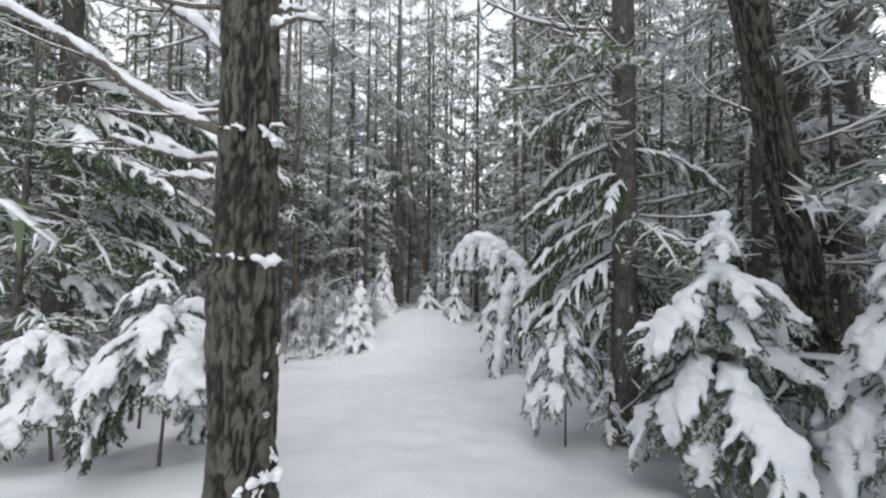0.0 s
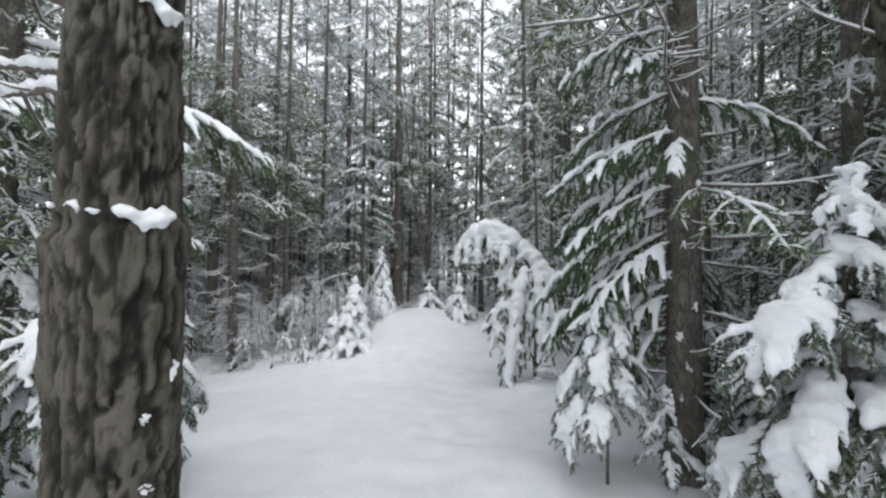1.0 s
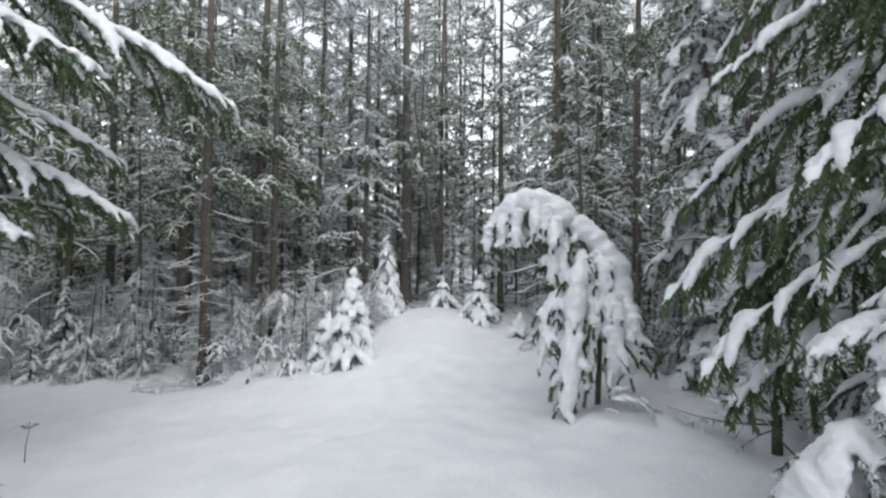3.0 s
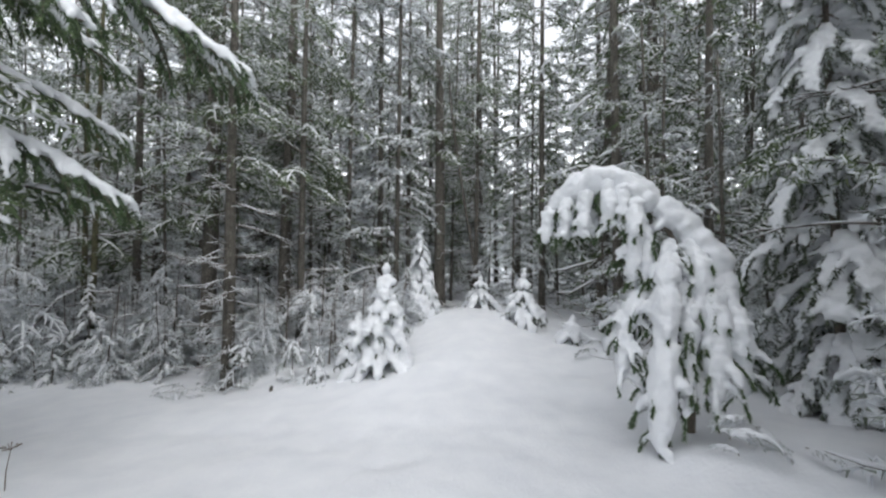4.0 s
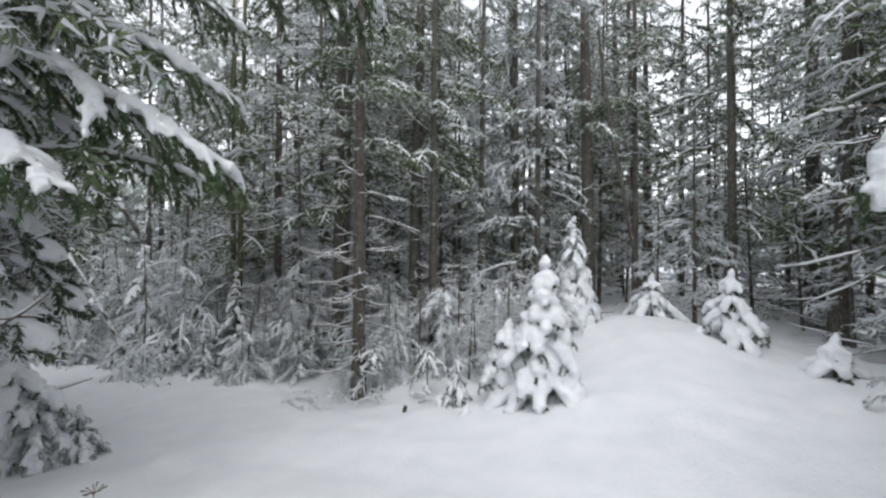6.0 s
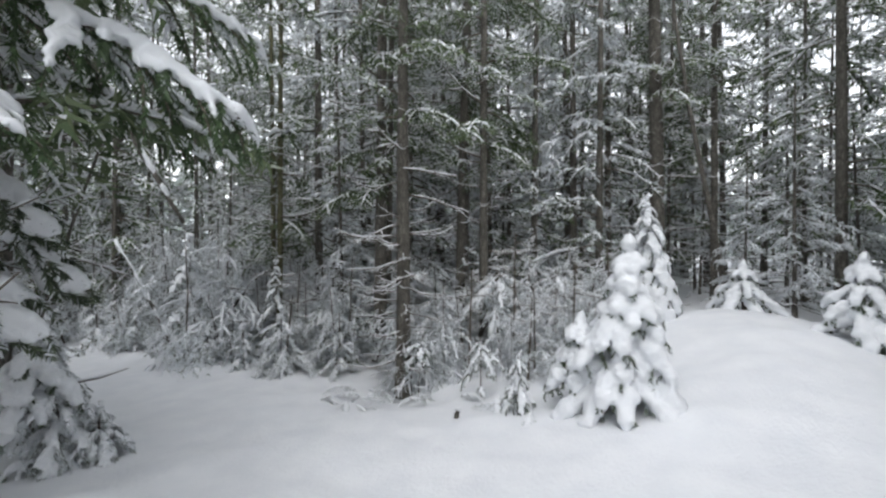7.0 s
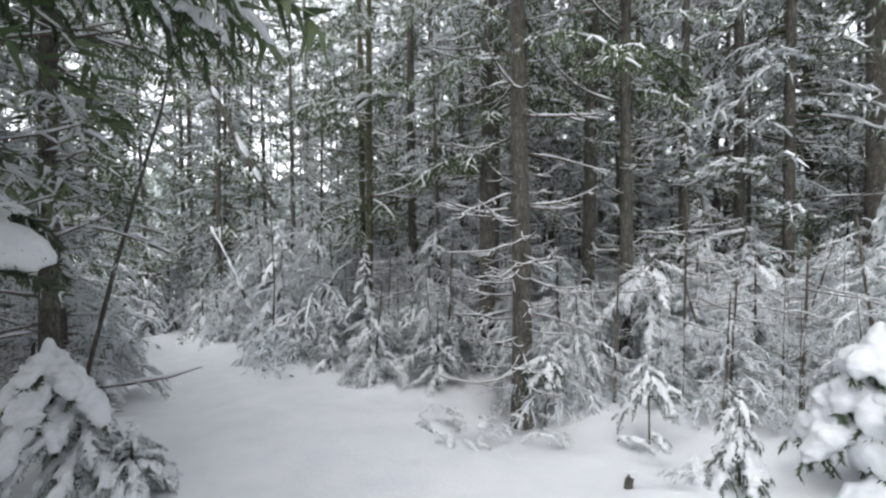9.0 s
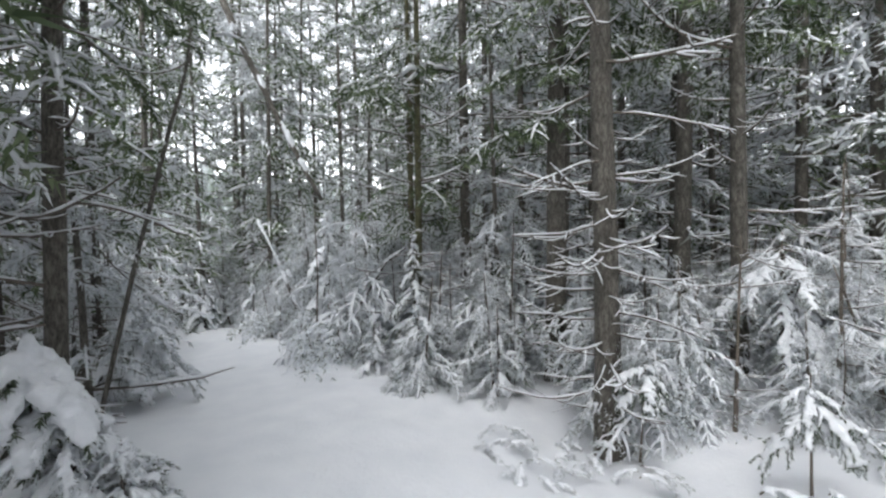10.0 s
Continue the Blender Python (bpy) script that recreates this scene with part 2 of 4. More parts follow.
def ground_z(x, y, detail=True):
    x, y = np.asarray(x, float), np.asarray(y, float)
    z = -1.12 * np.clip(y / 9.5, -0.4, 1.0)
    z = z + 0.055 * np.clip(x + 1, -40, 0) * smooth(0, 8, y)
    z = z + 0.78 * bell(x, y, -0.8, 14.6, 1.9, 3.0) + 0.45 * bell(x, y, 2.6, 12.8, 1.5, 2.0)
    z = z + 0.5 * smooth(13, 24, y)
    z = z - 0.28 * bell(x, y, -6.2, 12.4, 1.6, 1.3)
    z = z - 0.22 * bell(x, y, 3.0, 4.6, 1.3, 1.6) - 0.12 * bell(x, y, -3.0, 4.6, 1.2, 1.5)
    z = z + 0.35 * bell(x, y, 3.2, 9.5, 1.8, 2.2)
    z = z - 0.10 * bell(x, y, -6.1, 12.3, 1.1, 0.9) + 0.17 * bell(x, y, 1.85, 8.3, 0.5, 0.4)
    if detail:
        off = 1 - 0.75 * np.exp(-((trail_offset(x, y) / 1.2) ** 2))
        x, y = 0.8 * x - 0.6 * y, 0.6 * x + 0.8 * y
        z = z + off * (0.10 * vnoise(x * 0.55, y * 0.55) + 0.045 * vnoise(x * 1.7, y * 1.7, 3))
        z = z + 0.018 * vnoise(x * 2.3, y * 2.3, 5) + 0.013 * vnoise(x * 5.5, y * 5.5, 9)
    return z


def gz(x, y):
    return float(ground_z(x, y))


def spread(lo, hi, step, far):
    """Coordinates: even between lo and hi, then ever wider out to far."""
    mid = np.arange(lo, hi + step, step)
    out, d, s = [], 0.0, step
    while d < far:
        s *= 1.22
        d += s
        out.append(d)
    out = np.array(out)
    return np.concatenate([lo - out[::-1], mid, mid[-1] + out])


def build_ground():
    gx, gy = spread(-17, 7, 0.11, 900), spread(-1.5, 17, 0.11, 900)
    x, y = np.meshgrid(gx, gy, indexing="ij")
    z = ground_z(x, y)
    # old boot prints, half filled by new snow
    rng = np.random.default_rng(5)
    for i in range(64):
        t = (i % 32) / 31
        cx = -0.15 - 2.2 * smooth(0.45, 1, t) * t * 2 + (0.2 if i % 2 else -0.2) + (0.35 if i > 31 else 0)
        cy = 1.0 + 10.0 * t
        z -= rng.uniform(0.015, 0.05) * bell(x, y, cx + rng.uniform(-0.12, 0.12), cy + rng.uniform(-0.15, 0.15), rng.uniform(0.09, 0.16), rng.uniform(0.13, 0.22))
    # snow heaped round the foot of the nearer trunks
    for cx, cy in ((-1.32, 2.7), (3.9, 4.0), (-6.8, 13.5), (2.18, 4.9), (-9.0, 8.2), (-7.0, 7.1), (-5.3, 14.5), (-2.1, 19.1)):
        z += 0.10 * bell(x, y, cx, cy, 0.42, 0.42)
    nx, ny = x.shape
    i, j = np.meshgrid(np.arange(nx - 1), np.arange(ny - 1), indexing="ij")
    q = np.stack([i * ny + j, (i + 1) * ny + j, (i + 1) * ny + j + 1, i * ny + j + 1], -1).reshape(-1, 4)
    g = Geo()
    g.add(np.stack([x, y, z], -1).reshape(-1, 3), q)
    tagged(new("ground", g.mesh("ground", SNOW_GROUND)), "deep fresh white snow on the forest floor", "snow ground", kind="structure")


build_ground()


# ---------------------------------------------------------------- limbs, built once and shared
def dead_limb(seed):
    """A bare drooping limb of about one metre with a line of snow on it."""
    rng = np.random.default_rng(seed)
    wood, snow = Geo(), Geo()
    main = curve_points((0, 0, 0), 0, rng.uniform(-30, 5), rng.uniform(-5, 40), 1.0, 9, 1.0, 0.13, rng)
    tube(wood, main, np.linspace(0.013, 0.004, 9), 5)
    snow_on(snow, main[1:], np.linspace(0.015, 0.008, 8), rng, 5, 1.1)
    for s in rng.uniform(0.25, 0.95, rng.integers(4, 8)):
        p, d = along(main, np.array([s]))
        az = math.atan2(d[0, 1], d[0, 0]) + rng.choice([-1, 1]) * rng.uniform(0.5, 1.1)
        q = curve_points(p[0], az, rng.uniform(-35, 5), rng.uniform(-25, 40), rng.uniform(0.15, 0.5) * (1.2 - s), 5, 1, 0.16, rng)
        tube(wood, q, np.linspace(0.006, 0.003, 5), 4)
        snow_on(snow, q, np.linspace(0.011, 0.006, 5), rng, 4, 1.1)
    return {"branch": wood.mesh("branch", TWIG), "snow": snow.mesh("snow", SNOW)}


def green_bough(seed, twigs, per_metre, blade, wide, droop, comb, load, k=5, mat=None, twig_len=1.0, main_n=11, twig_n=6, raw=False, wood_twigs=True, twig_snow=0.85, main_rough=0.3):
    """A needled bough one metre long with hanging side twigs and snow along their tops."""
    rng = np.random.default_rng(seed)
    wood, leaf, snow = Geo(), Geo(), Geo()
    main = curve_points((0, 0, 0), 0, rng.uniform(0, 14), droop, 1.0, main_n, 1.3, 0.05, rng)
    tube(wood, main, np.linspace(0.014, 0.003, main_n), 5 if k > 4 else 3)
    needles(leaf, main, per_metre, blade, blade * wide, rng, 0.3)
    snow_on(snow, main[1:], load * np.linspace(1.0, 0.6, main_n - 1), rng, k, 0.7, 0.85, main_rough)
    for i in range(twigs):
        s = 0.12 + 0.86 * (i + rng.uniform(0.1, 0.9)) / twigs
        p, d = along(main, np.array([min(s, 0.99)]))
        side = 1 if i % 2 else -1
        az = math.atan2(d[0, 1], d[0, 0]) + side * rng.uniform(0.35, 1.25)
        ln = rng.uniform(0.7, 1.25) * twig_len * (0.16 + 0.36 * math.sin(math.pi * min(1, 0.25 + 0.75 * s))) * rng.uniform(0.6, 1.15)
        q = curve_points(p[0], az, rng.uniform(-20, 5), comb + rng.uniform(-15, 15), ln, twig_n, 0.9, 0.06, rng)
        if wood_twigs:
            tube(wood, q, np.linspace(0.005, 0.002, twig_n), 3)
        needles(leaf, q, per_metre, blade, blade * wide, rng)
        if rng.random() < twig_snow:
            m = rng.integers(max(2, twig_n - 2), twig_n + 1)
            snow_on(snow, q[:m], load * rng.uniform(0.4, 1.05) * np.linspace(1.1, 0.4, m), rng, k, 0.8, 0.85, 0.45)
    if raw:
        return [(np.concatenate(g.v), g.f) for g in (wood, leaf, snow)]
    return {"branch": wood.mesh("branch", TWIG), "needles": leaf.mesh("needles", mat or NEEDLES, False), "snow": snow.mesh("snow", SNOW)}


def loaded_bough(seed, voxel, fat, droop0=20, droop1=-62, twigs=12, per_metre=260, blade=0.065, twig_len=1.0, twig_snow=1.0, mat=None, power=0.8, hang=0.3, spine=1.0):
    """A young fir's bough one metre long, pressed down under thick pillows of snow."""
    rng = np.random.default_rng(seed)
    wood, leaf, snow = Geo(), Geo(), Geo()
    main = curve_points((0, 0, 0), 0, droop0, droop1, 1.0, 14, power, 0.04, rng)
    tube(wood, main, np.linspace(0.014, 0.004, 14), 5)
    needles(leaf, main, per_metre, blade, blade * 0.2, rng, 0.2)
    lump = fat * (0.62 + 0.5 * np.abs(np.sin(np.linspace(0, rng.uniform(7, 10), 13) + rng.uniform(0, 3)))) * np.linspace(1.0, 0.62, 13)
    snow_on(snow, main[1:], lump * spine, rng, 8, 0.55, 0.8, 0.2)
    for i in range(twigs):
        s = 0.15 + 0.83 * (i + rng.uniform(0, 1)) / twigs
        p, d = along(main, np.array([min(s, 0.99)]))
        az = math.atan2(d[0, 1], d[0, 0]) + (1 if i % 2 else -1) * rng.uniform(0.5, 1.0)
        ln = twig_len * (0.15 + 0.27 * math.sin(math.pi * min(1, 0.3 + 0.7 * s))) * rng.uniform(0.6, 1.25)
        q = curve_points(p[0], az, rng.uniform(-30, 0), rng.uniform(-85, -55), ln, 7, 0.8, 0.05, rng)
        if i % 3 == 0:
            tube(wood, q[::2], np.linspace(0.006, 0.002, 4), 3)
        needles(leaf, q, per_metre, blade, blade * 0.2, rng, 0.0, hang)
        m = rng.integers(4, 7)
        if rng.random() > twig_snow:
            continue
        snow_on(snow, q[:m], fat * rng.uniform(0.45, 0.8) * np.linspace(1, 0.55, m), rng, 7, 0.45, 0.85, 0.35)
    return {"branch": wood.mesh("branch", TWIG), "needles": leaf.mesh("needles", mat or NEEDLES_SNOWY, False), "snow": melted(snow, voxel, "snow", SNOW)}


DEAD = [dead_limb(100 + i) for i in range(10)]
COMB = [loaded_bough(200 + i, 0.0095, 0.046, 4, -38, 28, 380, 0.036, 0.95, 0.88, NEEDLES, 1.2, 0.9, 0.6) for i in range(5)]
LONG = [loaded_bough(250 + i, 0.009, 0.034, -2, -30, 36, 480, 0.024, 0.75, 0.75, NEEDLES, 1.0, 0.8) for i in range(3)]
MID = [green_bough(300 + i, 14, 90, 0.075, 0.2, -34, -62, 0.022, 4, NEEDLES_WOOD, 0.75, 6, 4, False, False) for i in range(6)]
FROST = [green_bough(400 + i, 26, 110, 0.045, 0.2, -66, -80, 0.034, 5, NEEDLES_GREY, 0.75, 8, 5, False, False, 0.95) for i in range(6)]
LOADED = [loaded_bough(500 + i, 0.027, 0.092, 2, -82, 18, 330, 0.048) for i in range(6)]
ARCH = [loaded_bough(540 + i, 0.022, 0.095, 38, -92, 26, 340, 0.05, 1.0, 0.75, None, 0.75, 0.6, 0.9) for i in range(5)]
BUSH = [loaded_bough(530 + i, 0.018, 0.062, 30, -85, 28, 240, 0.045, 0.85, 0.9, NEEDLES_GREY, 0.8, 0.4) for i in range(4)]
TENT = [loaded_bough(536 + i, 0.010, 0.029, -8, -36, 36, 240, 0.035, 0.8, 0.95, NEEDLES_GREY, 1.0, 0.5, 0.8) for i in range(4)]
PILLOW = [loaded_bough(520 + i, 0.036, 0.15, 0, -82, 12, 280, 0.048) for i in range(4)]


def snow_clump(seed):
    """A ragged lump of snow about 0.2 m wide, flat enough to cling to bark."""
    rng = np.random.default_rng(seed)
    s = Geo()
    for _ in range(9):
        c = np.array([rng.uniform(-0.08, 0.08), rng.uniform(-0.012, 0.006), rng.uniform(-0.06, 0.06)])
        q = c + np.linspace(-1, 1, 5)[:, None] * np.array([rng.uniform(0.02, 0.05), 0, rng.uniform(-0.04, 0.02)])
        tube(s, q, rng.uniform(0.012, 0.028) * np.array([0.5, 0.9, 1.0, 0.9, 0.5]), 7, 0.8, 0.15, rng)
    return melted(s, 0.010, "snow", SNOW, 1)


CLUMPS = [snow_clump(550 + i) for i in range(8)]


def hang_limb(kinds, parent, z, azimuth, pitch, size, rng, at=(0, 0), wide=1.0):
    """One limb on a tree; azimuth and pitch in degrees."""
    kit = kinds[rng.integers(len(kinds))]
    m = pose(at[0], at[1], z, 0, 0, azimuth) @ pose(0, 0, 0, 0, -pitch, 0) @ Matrix.Diagonal((size, size * wide, size, 1))
    b = put("branch", kit["branch"], parent, m)
    for key in ("needles", "snow"):
        if key in kit:
            tagged(put(key, kit[key], b), kind="stuff")
    return b


def trunk_geo(h, r0, r1, seed, lean=(0, 0), k=12, n=16, rough=0.08, bend=0.0, sink=0.35, flare=0.25):
    rng = np.random.default_rng(seed)
    s = np.linspace(0, 1, n) ** 1.15
    z = -sink + (h + sink) * s
    p = np.stack([lean[0] * z / h + bend * np.sin(s * 3) + 0.02 * h * 0.1 * np.cumsum(rng.uniform(-1, 1, n)) / 3, lean[1] * z / h + 0.01 * np.cumsum(rng.uniform(-1, 1, n)), z], 1)
    r = r0 + (r1 - r0) * s + flare * r0 * np.exp(-np.maximum(z, 0) / 0.25)
    g = Geo()
    tube(g, p, r, k, 1.0, rough, rng)
    return g, p


def on_trunk(p, z):
    return float(np.interp(z, p[:, 2], p[:, 0])), float(np.interp(z, p[:, 2], p[:, 1]))


def pole_tree(x, y, h, r, seed, lean=(0, 0), low=0.4, dead=26, green_from=4.0, green=22, limb=1.1, reach=1.6, bark=None, label="", bend=0.0, group="tall spruces of the wood", top=9.0):
    """A slender forest spruce: bare snowy limbs below, needled boughs above."""
    rng = np.random.default_rng(seed)
    t = thing("spruce_tree", x, y, gz(x, y), label or "tall slender spruce with bare snow-lined lower limbs", "tree", group)
    g, p = trunk_geo(h, r, r * 0.35, seed, lean, 10, 18, 0.06, bend)
    put("trunk", g.mesh("trunk", bark or BARK_GREY), t)
    for i in range(dead):
        z = low + (min(top, green_from + 2.5) - low) * (i + rng.uniform(0, 1)) / dead
        hang_limb(DEAD, t, z, rng.uniform(0, 360), rng.uniform(-14, 14), limb * rng.uniform(0.45, 1.25), rng, on_trunk(p, z))
    for i in range(green):
        z = green_from + (min(h * 0.95, top) - green_from) * (i + rng.uniform(0, 1)) / green
        hang_limb(MID, t, z, rng.uniform(0, 360), rng.uniform(-22, 4), reach * rng.uniform(0.6, 1.2), rng, on_trunk(p, z))
    return t


def young_fir(x, y, h, reach, seed, kinds, whorls=6, per=5, low=0.15, label="", wide=1.0, cap=0.9, stem=0.02, sag=0, lean=(0, 0), name="young_fir", turn=0.0, shape=0.75, group="snow-laden young firs"):
    """A young fir: a thin stem with whorls of boughs, and a cap of snow where it bears one."""
    rng = np.random.default_rng(seed)
    t = thing(name, x, y, gz(x, y), label or "young fir bent down under thick fresh snow", "young fir", group, turn)
    g, p = trunk_geo(h, stem, stem * 0.3, seed, lean, 7, 9, 0.05, 0, 0.25, 0.2)
    put("stem", g.mesh("stem", TWIG), t)
    for w in range(whorls):
        u = (w + 0.3) / whorls
        z = h * (low + (0.97 - low) * u)
        a0 = rng.uniform(0, 360)
        for i in range(per):
            size = reach * max(0.27, (1 - u) ** shape) * rng.uniform(0.62, 1.25)
            hang_limb(kinds, t, z + rng.uniform(-0.07, 0.05) * h, a0 + 360 * i / per + rng.uniform(-18, 18), rng.uniform(-14, 8) + sag * (1 - u), size, rng, on_trunk(p, z), wide)
    if cap:
        for k in range(3):
            z = h * (0.83 + 0.07 * k)
            x, y = on_trunk(p, z)
            s = 1.15 * reach * cap * rng.uniform(0.75, 1.25) * (1.15 - 0.12 * k)
            m = pose(x + rng.uniform(-0.03, 0.03) * cap, y + rng.uniform(-0.03, 0.03) * cap, z, rng.uniform(-25, 25), rng.uniform(-30, 30), rng.uniform(0, 360)) @ Matrix.Diagonal((s, 2.6 * s, 1.3 * s, 1))
            put("snow_cap", CLUMPS[rng.integers(8)], t, m)
    return t


def mantle_fir(x, y, h, reach, seed, whorls, per, low, label, voxel=0.03, fat=0.13, shape=0.7, lean=(0, 0)):
    """A young fir whose boughs are buried under one grown-together mantle of snow."""
    rng = np.random.default_rng(seed)
    t = thing("young_fir", x, y, gz(x, y), label, "young fir", "snow-laden young firs")
    g, p = trunk_geo(h, 0.025, 0.008, seed, lean, 7, 9, 0.05, 0, 0.25, 0.2)
    put("stem", g.mesh("stem", TWIG), t)
    snow = Geo()
    for w in range(whorls):
        u = (w + 0.3) / whorls
        a0 = rng.uniform(0, 6.28)
        for i in range(per):
            z = h * (low + (0.95 - low) * u) + rng.uniform(-0.06, 0.05) * h
            size = reach * max(0.2, (1 - u) ** shape) * rng.uniform(0.7, 1.15)
            q = curve_points((*on_trunk(p, z), z), a0 + 6.28 * i / per + rng.uniform(-0.3, 0.3), rng.uniform(-12, 12), -64, size, 12, 0.8, 0.05, rng)
            wood, leaf = Geo(), Geo()
            tube(wood, q, np.linspace(0.012, 0.004, 12), 5)
            needles(leaf, q, 300, 0.06, 0.012, rng, 0.3, 0.4)
            swell = 0.85 + 0.2 * np.abs(np.sin(np.linspace(0, rng.uniform(4, 7), 11) + rng.uniform(0, 3)))
            snow_on(snow, q[1:], fat * swell * (0.6 + 0.5 * size / reach) * np.linspace(1.05, 0.85, 11), rng, 8, 0.45, 0.8, 0.18)
            for k in range(5):
                a, d = along(q, np.array([rng.uniform(0.35, 0.98)]))
                e = curve_points(a[0], rng.uniform(0, 6.28), -15, -88, size * rng.uniform(0.2, 0.4), 6, 0.7, 0.05, rng)
                needles(leaf, e, 300, 0.055, 0.011, rng, 0.1, 0.5)
                if k < 2:
                    snow_on(snow, e[:3], fat * rng.uniform(0.35, 0.6), rng, 7, 0.4, 0.9, 0.3)
            b = put("branch", wood.mesh("branch", TWIG), t)
            tagged(put("needles", leaf.mesh("needles", NEEDLES_SNOWY, False), b), kind="stuff")
    top = np.array([*on_trunk(p, h * 0.96), h * 0.96])
    tube(snow, top + np.linspace(-0.3, 1, 6)[:, None] * np.array([0.02, 0, 0.13]), fat * np.array([0.6, 0.7, 0.65, 0.5, 0.4, 0.2]), 8, 1.0, 0.12, rng)
    put("snow_mantle", melted(snow, voxel, "snow_mantle", SNOW, 5), t)


def pine_trunk(h, r0, r1, seed, lean=(0, 0), ledge=None, round_n=110, rows=270, fine=4.8, relief=0.028):
    """A pine trunk whose bark is broken into deep upright plates."""
    z = np.concatenate([np.linspace(-0.4, fine, rows), np.linspace(fine, h, 30)[1:]])
    a = np.arange(round_n) * 2 * np.pi / round_n
    zz, aa = np.meshgrid(z, a, indexing="ij")
    r = r0 + (r1 - r0) * np.clip(zz / h, 0, 1) + 0.3 * r0 * np.exp(-np.maximum(zz, 0) / 0.3)
    cx, cy = np.cos(aa) * 0.2, np.sin(aa) * 0.2
    zw = zz + 0.07 * vnoise(cx * 14, cy * 14, zz * 5 + seed)
    n1 = vnoise(cx * 24, cy * 24, zw * 4.6 + seed) + 0.5 * vnoise(cx * 48, cy * 48, zw * 13 + seed)
    n2 = vnoise(cx * 30, cy * 30, zw * 12 + seed + 40) + 0.5 * vnoise(cx * 70, cy * 70, zw * 30 + seed)
    plate = smooth(0.05, 0.36, np.abs(n1))
    small = smooth(0.0, 0.5, np.abs(n2))
    tone = 0.5 + 0.5 * vnoise(cx * 12, cy * 12, zz * 6 + seed + 9)
    grain = vnoise(cx * 150, cy * 150, zz * 45)
    bark = plate * (0.6 + 0.4 * tone) + 0.3 * small + 0.12 * grain
    r = r + relief * (bark - 0.6) + 0.02 * vnoise(np.cos(aa) * 2, np.sin(aa) * 2, zz * 1.4 + seed)
    if ledge:
        r = r + 0.06 * np.exp(-(((zz - 1.05) / 0.09) ** 2) - ((aa - 5.7) / 0.45) ** 2)
        r = r + 0.035 * smooth(ledge + 0.03, ledge - 0.03, zz + 0.04 * np.cos(aa + 2.0)) * np.exp(-np.maximum(ledge - zz, 0) / 0.9)
    x = lean[0] * zz / h + r * np.cos(aa)
    y = lean[1] * zz / h + r * np.sin(aa)
    n, k = zz.shape
    i, j = np.meshgrid(np.arange(n - 1), np.arange(k), indexing="ij")
    q = np.stack([i * k + j, i * k + (j + 1) % k, (i + 1) * k + (j + 1) % k, (i + 1) * k + j], -1).reshape(-1, 4)
    g = Geo()
    g.add(np.stack([x, y, zz], -1).reshape(-1, 3), q)
    me = g.mesh("trunk", BARK_PINE)
    at = me.attributes.new("plate", "FLOAT", "POINT")
    at.data.foreach_set("value", (0.62 * plate * (0.45 + 0.55 * tone) + 0.3 * small + 0.1 * grain).reshape(-1).astype(np.float32))
    return me


def clinging_snow(parent, spots, seed):
    """Snow stuck to bark at (x, y, z, width, height) in the thing's own space, each lump a part."""
    rng = np.random.default_rng(seed)
    for x, y, z, w, h in spots:
        turn = math.degrees(math.atan2(y, x)) + 90
        m = pose(x, y, z, 0, rng.uniform(-20, 20), turn) @ Matrix.Diagonal((w / 0.2, max(0.6, w / 0.25), h / 0.17, 1))
        put("snow", CLUMPS[rng.integers(8)], parent, m)


def thick_limb(parent, points, r, snow_r, seed, twigs=4):
    """A stout bare limb with a bank of snow on it, a part of its tree."""
    rng = np.random.default_rng(seed)
    ends = np.array(points, float)
    s = np.linspace(0, len(ends) - 1, 16)
    line = np.stack([np.interp(s, np.arange(len(ends)), ends[:, i]) for i in range(3)], 1)
    line[1:] += np.cumsum(rng.uniform(-0.012, 0.012, (15, 3)), 0)
    g = Geo()
    tube(g, line, np.linspace(r, r * 0.5, 16), 7, 1.0, 0.08, rng)
    b = put("branch", g.mesh("branch", TWIG), parent)
    g = Geo()
    snow_on(g, line[1:], snow_r * np.linspace(1, 0.7, 15), rng, 8, 0.75, 0.9, 0.45)
    put("snow", melted(g, max(0.012, snow_r * 0.3), "snow", SNOW, 1), b)
    for i in range(twigs):
        q, d = along(line, np.array([rng.uniform(0.35, 0.98)]))
        az = math.degrees(math.atan2(d[0, 1], d[0, 0])) + rng.choice([-1, 1]) * rng.uniform(20, 70)
        hang_limb(DEAD, parent, q[0][2], az, rng.uniform(-25, 15), rng.uniform(0.4, 0.8), rng, (q[0][0], q[0][1]))


def snow_ledge(parent, r, z, a0, a1, thick, seed):
    """A ragged bank of snow caught on a bark ledge, from angle a0 to a1 round the trunk."""
    rng = np.random.default_rng(seed)
    n = 26
    a = np.radians(np.linspace(a0, a1, n))
    w = thick * (0.3 + 0.7 * np.abs(vnoise(np.linspace(0, 6, n), np.full(n, seed * 1.7)))) * np.linspace(0.7, 1.2, n)
    p = np.stack([(r + 0.3 * w) * np.cos(a), (r + 0.3 * w) * np.sin(a), z + np.cumsum(rng.uniform(-0.016, 0.016, n))], 1)
    g = Geo()
    for i in range(n):
        if i % 8 in (4, 5):
            continue
        q = p[i] + rng.uniform(-0.012, 0.012, 3)
        tube(g, np.stack([q - (0, 0, w[i] * rng.uniform(0.3, 1.0)), q, q + (0, 0, w[i] * 0.5)]), np.array([0.35, 1.0, 0.6]) * w[i], 7)
    put("snow", melted(g, 0.011, "snow", SNOW, 2), parent)


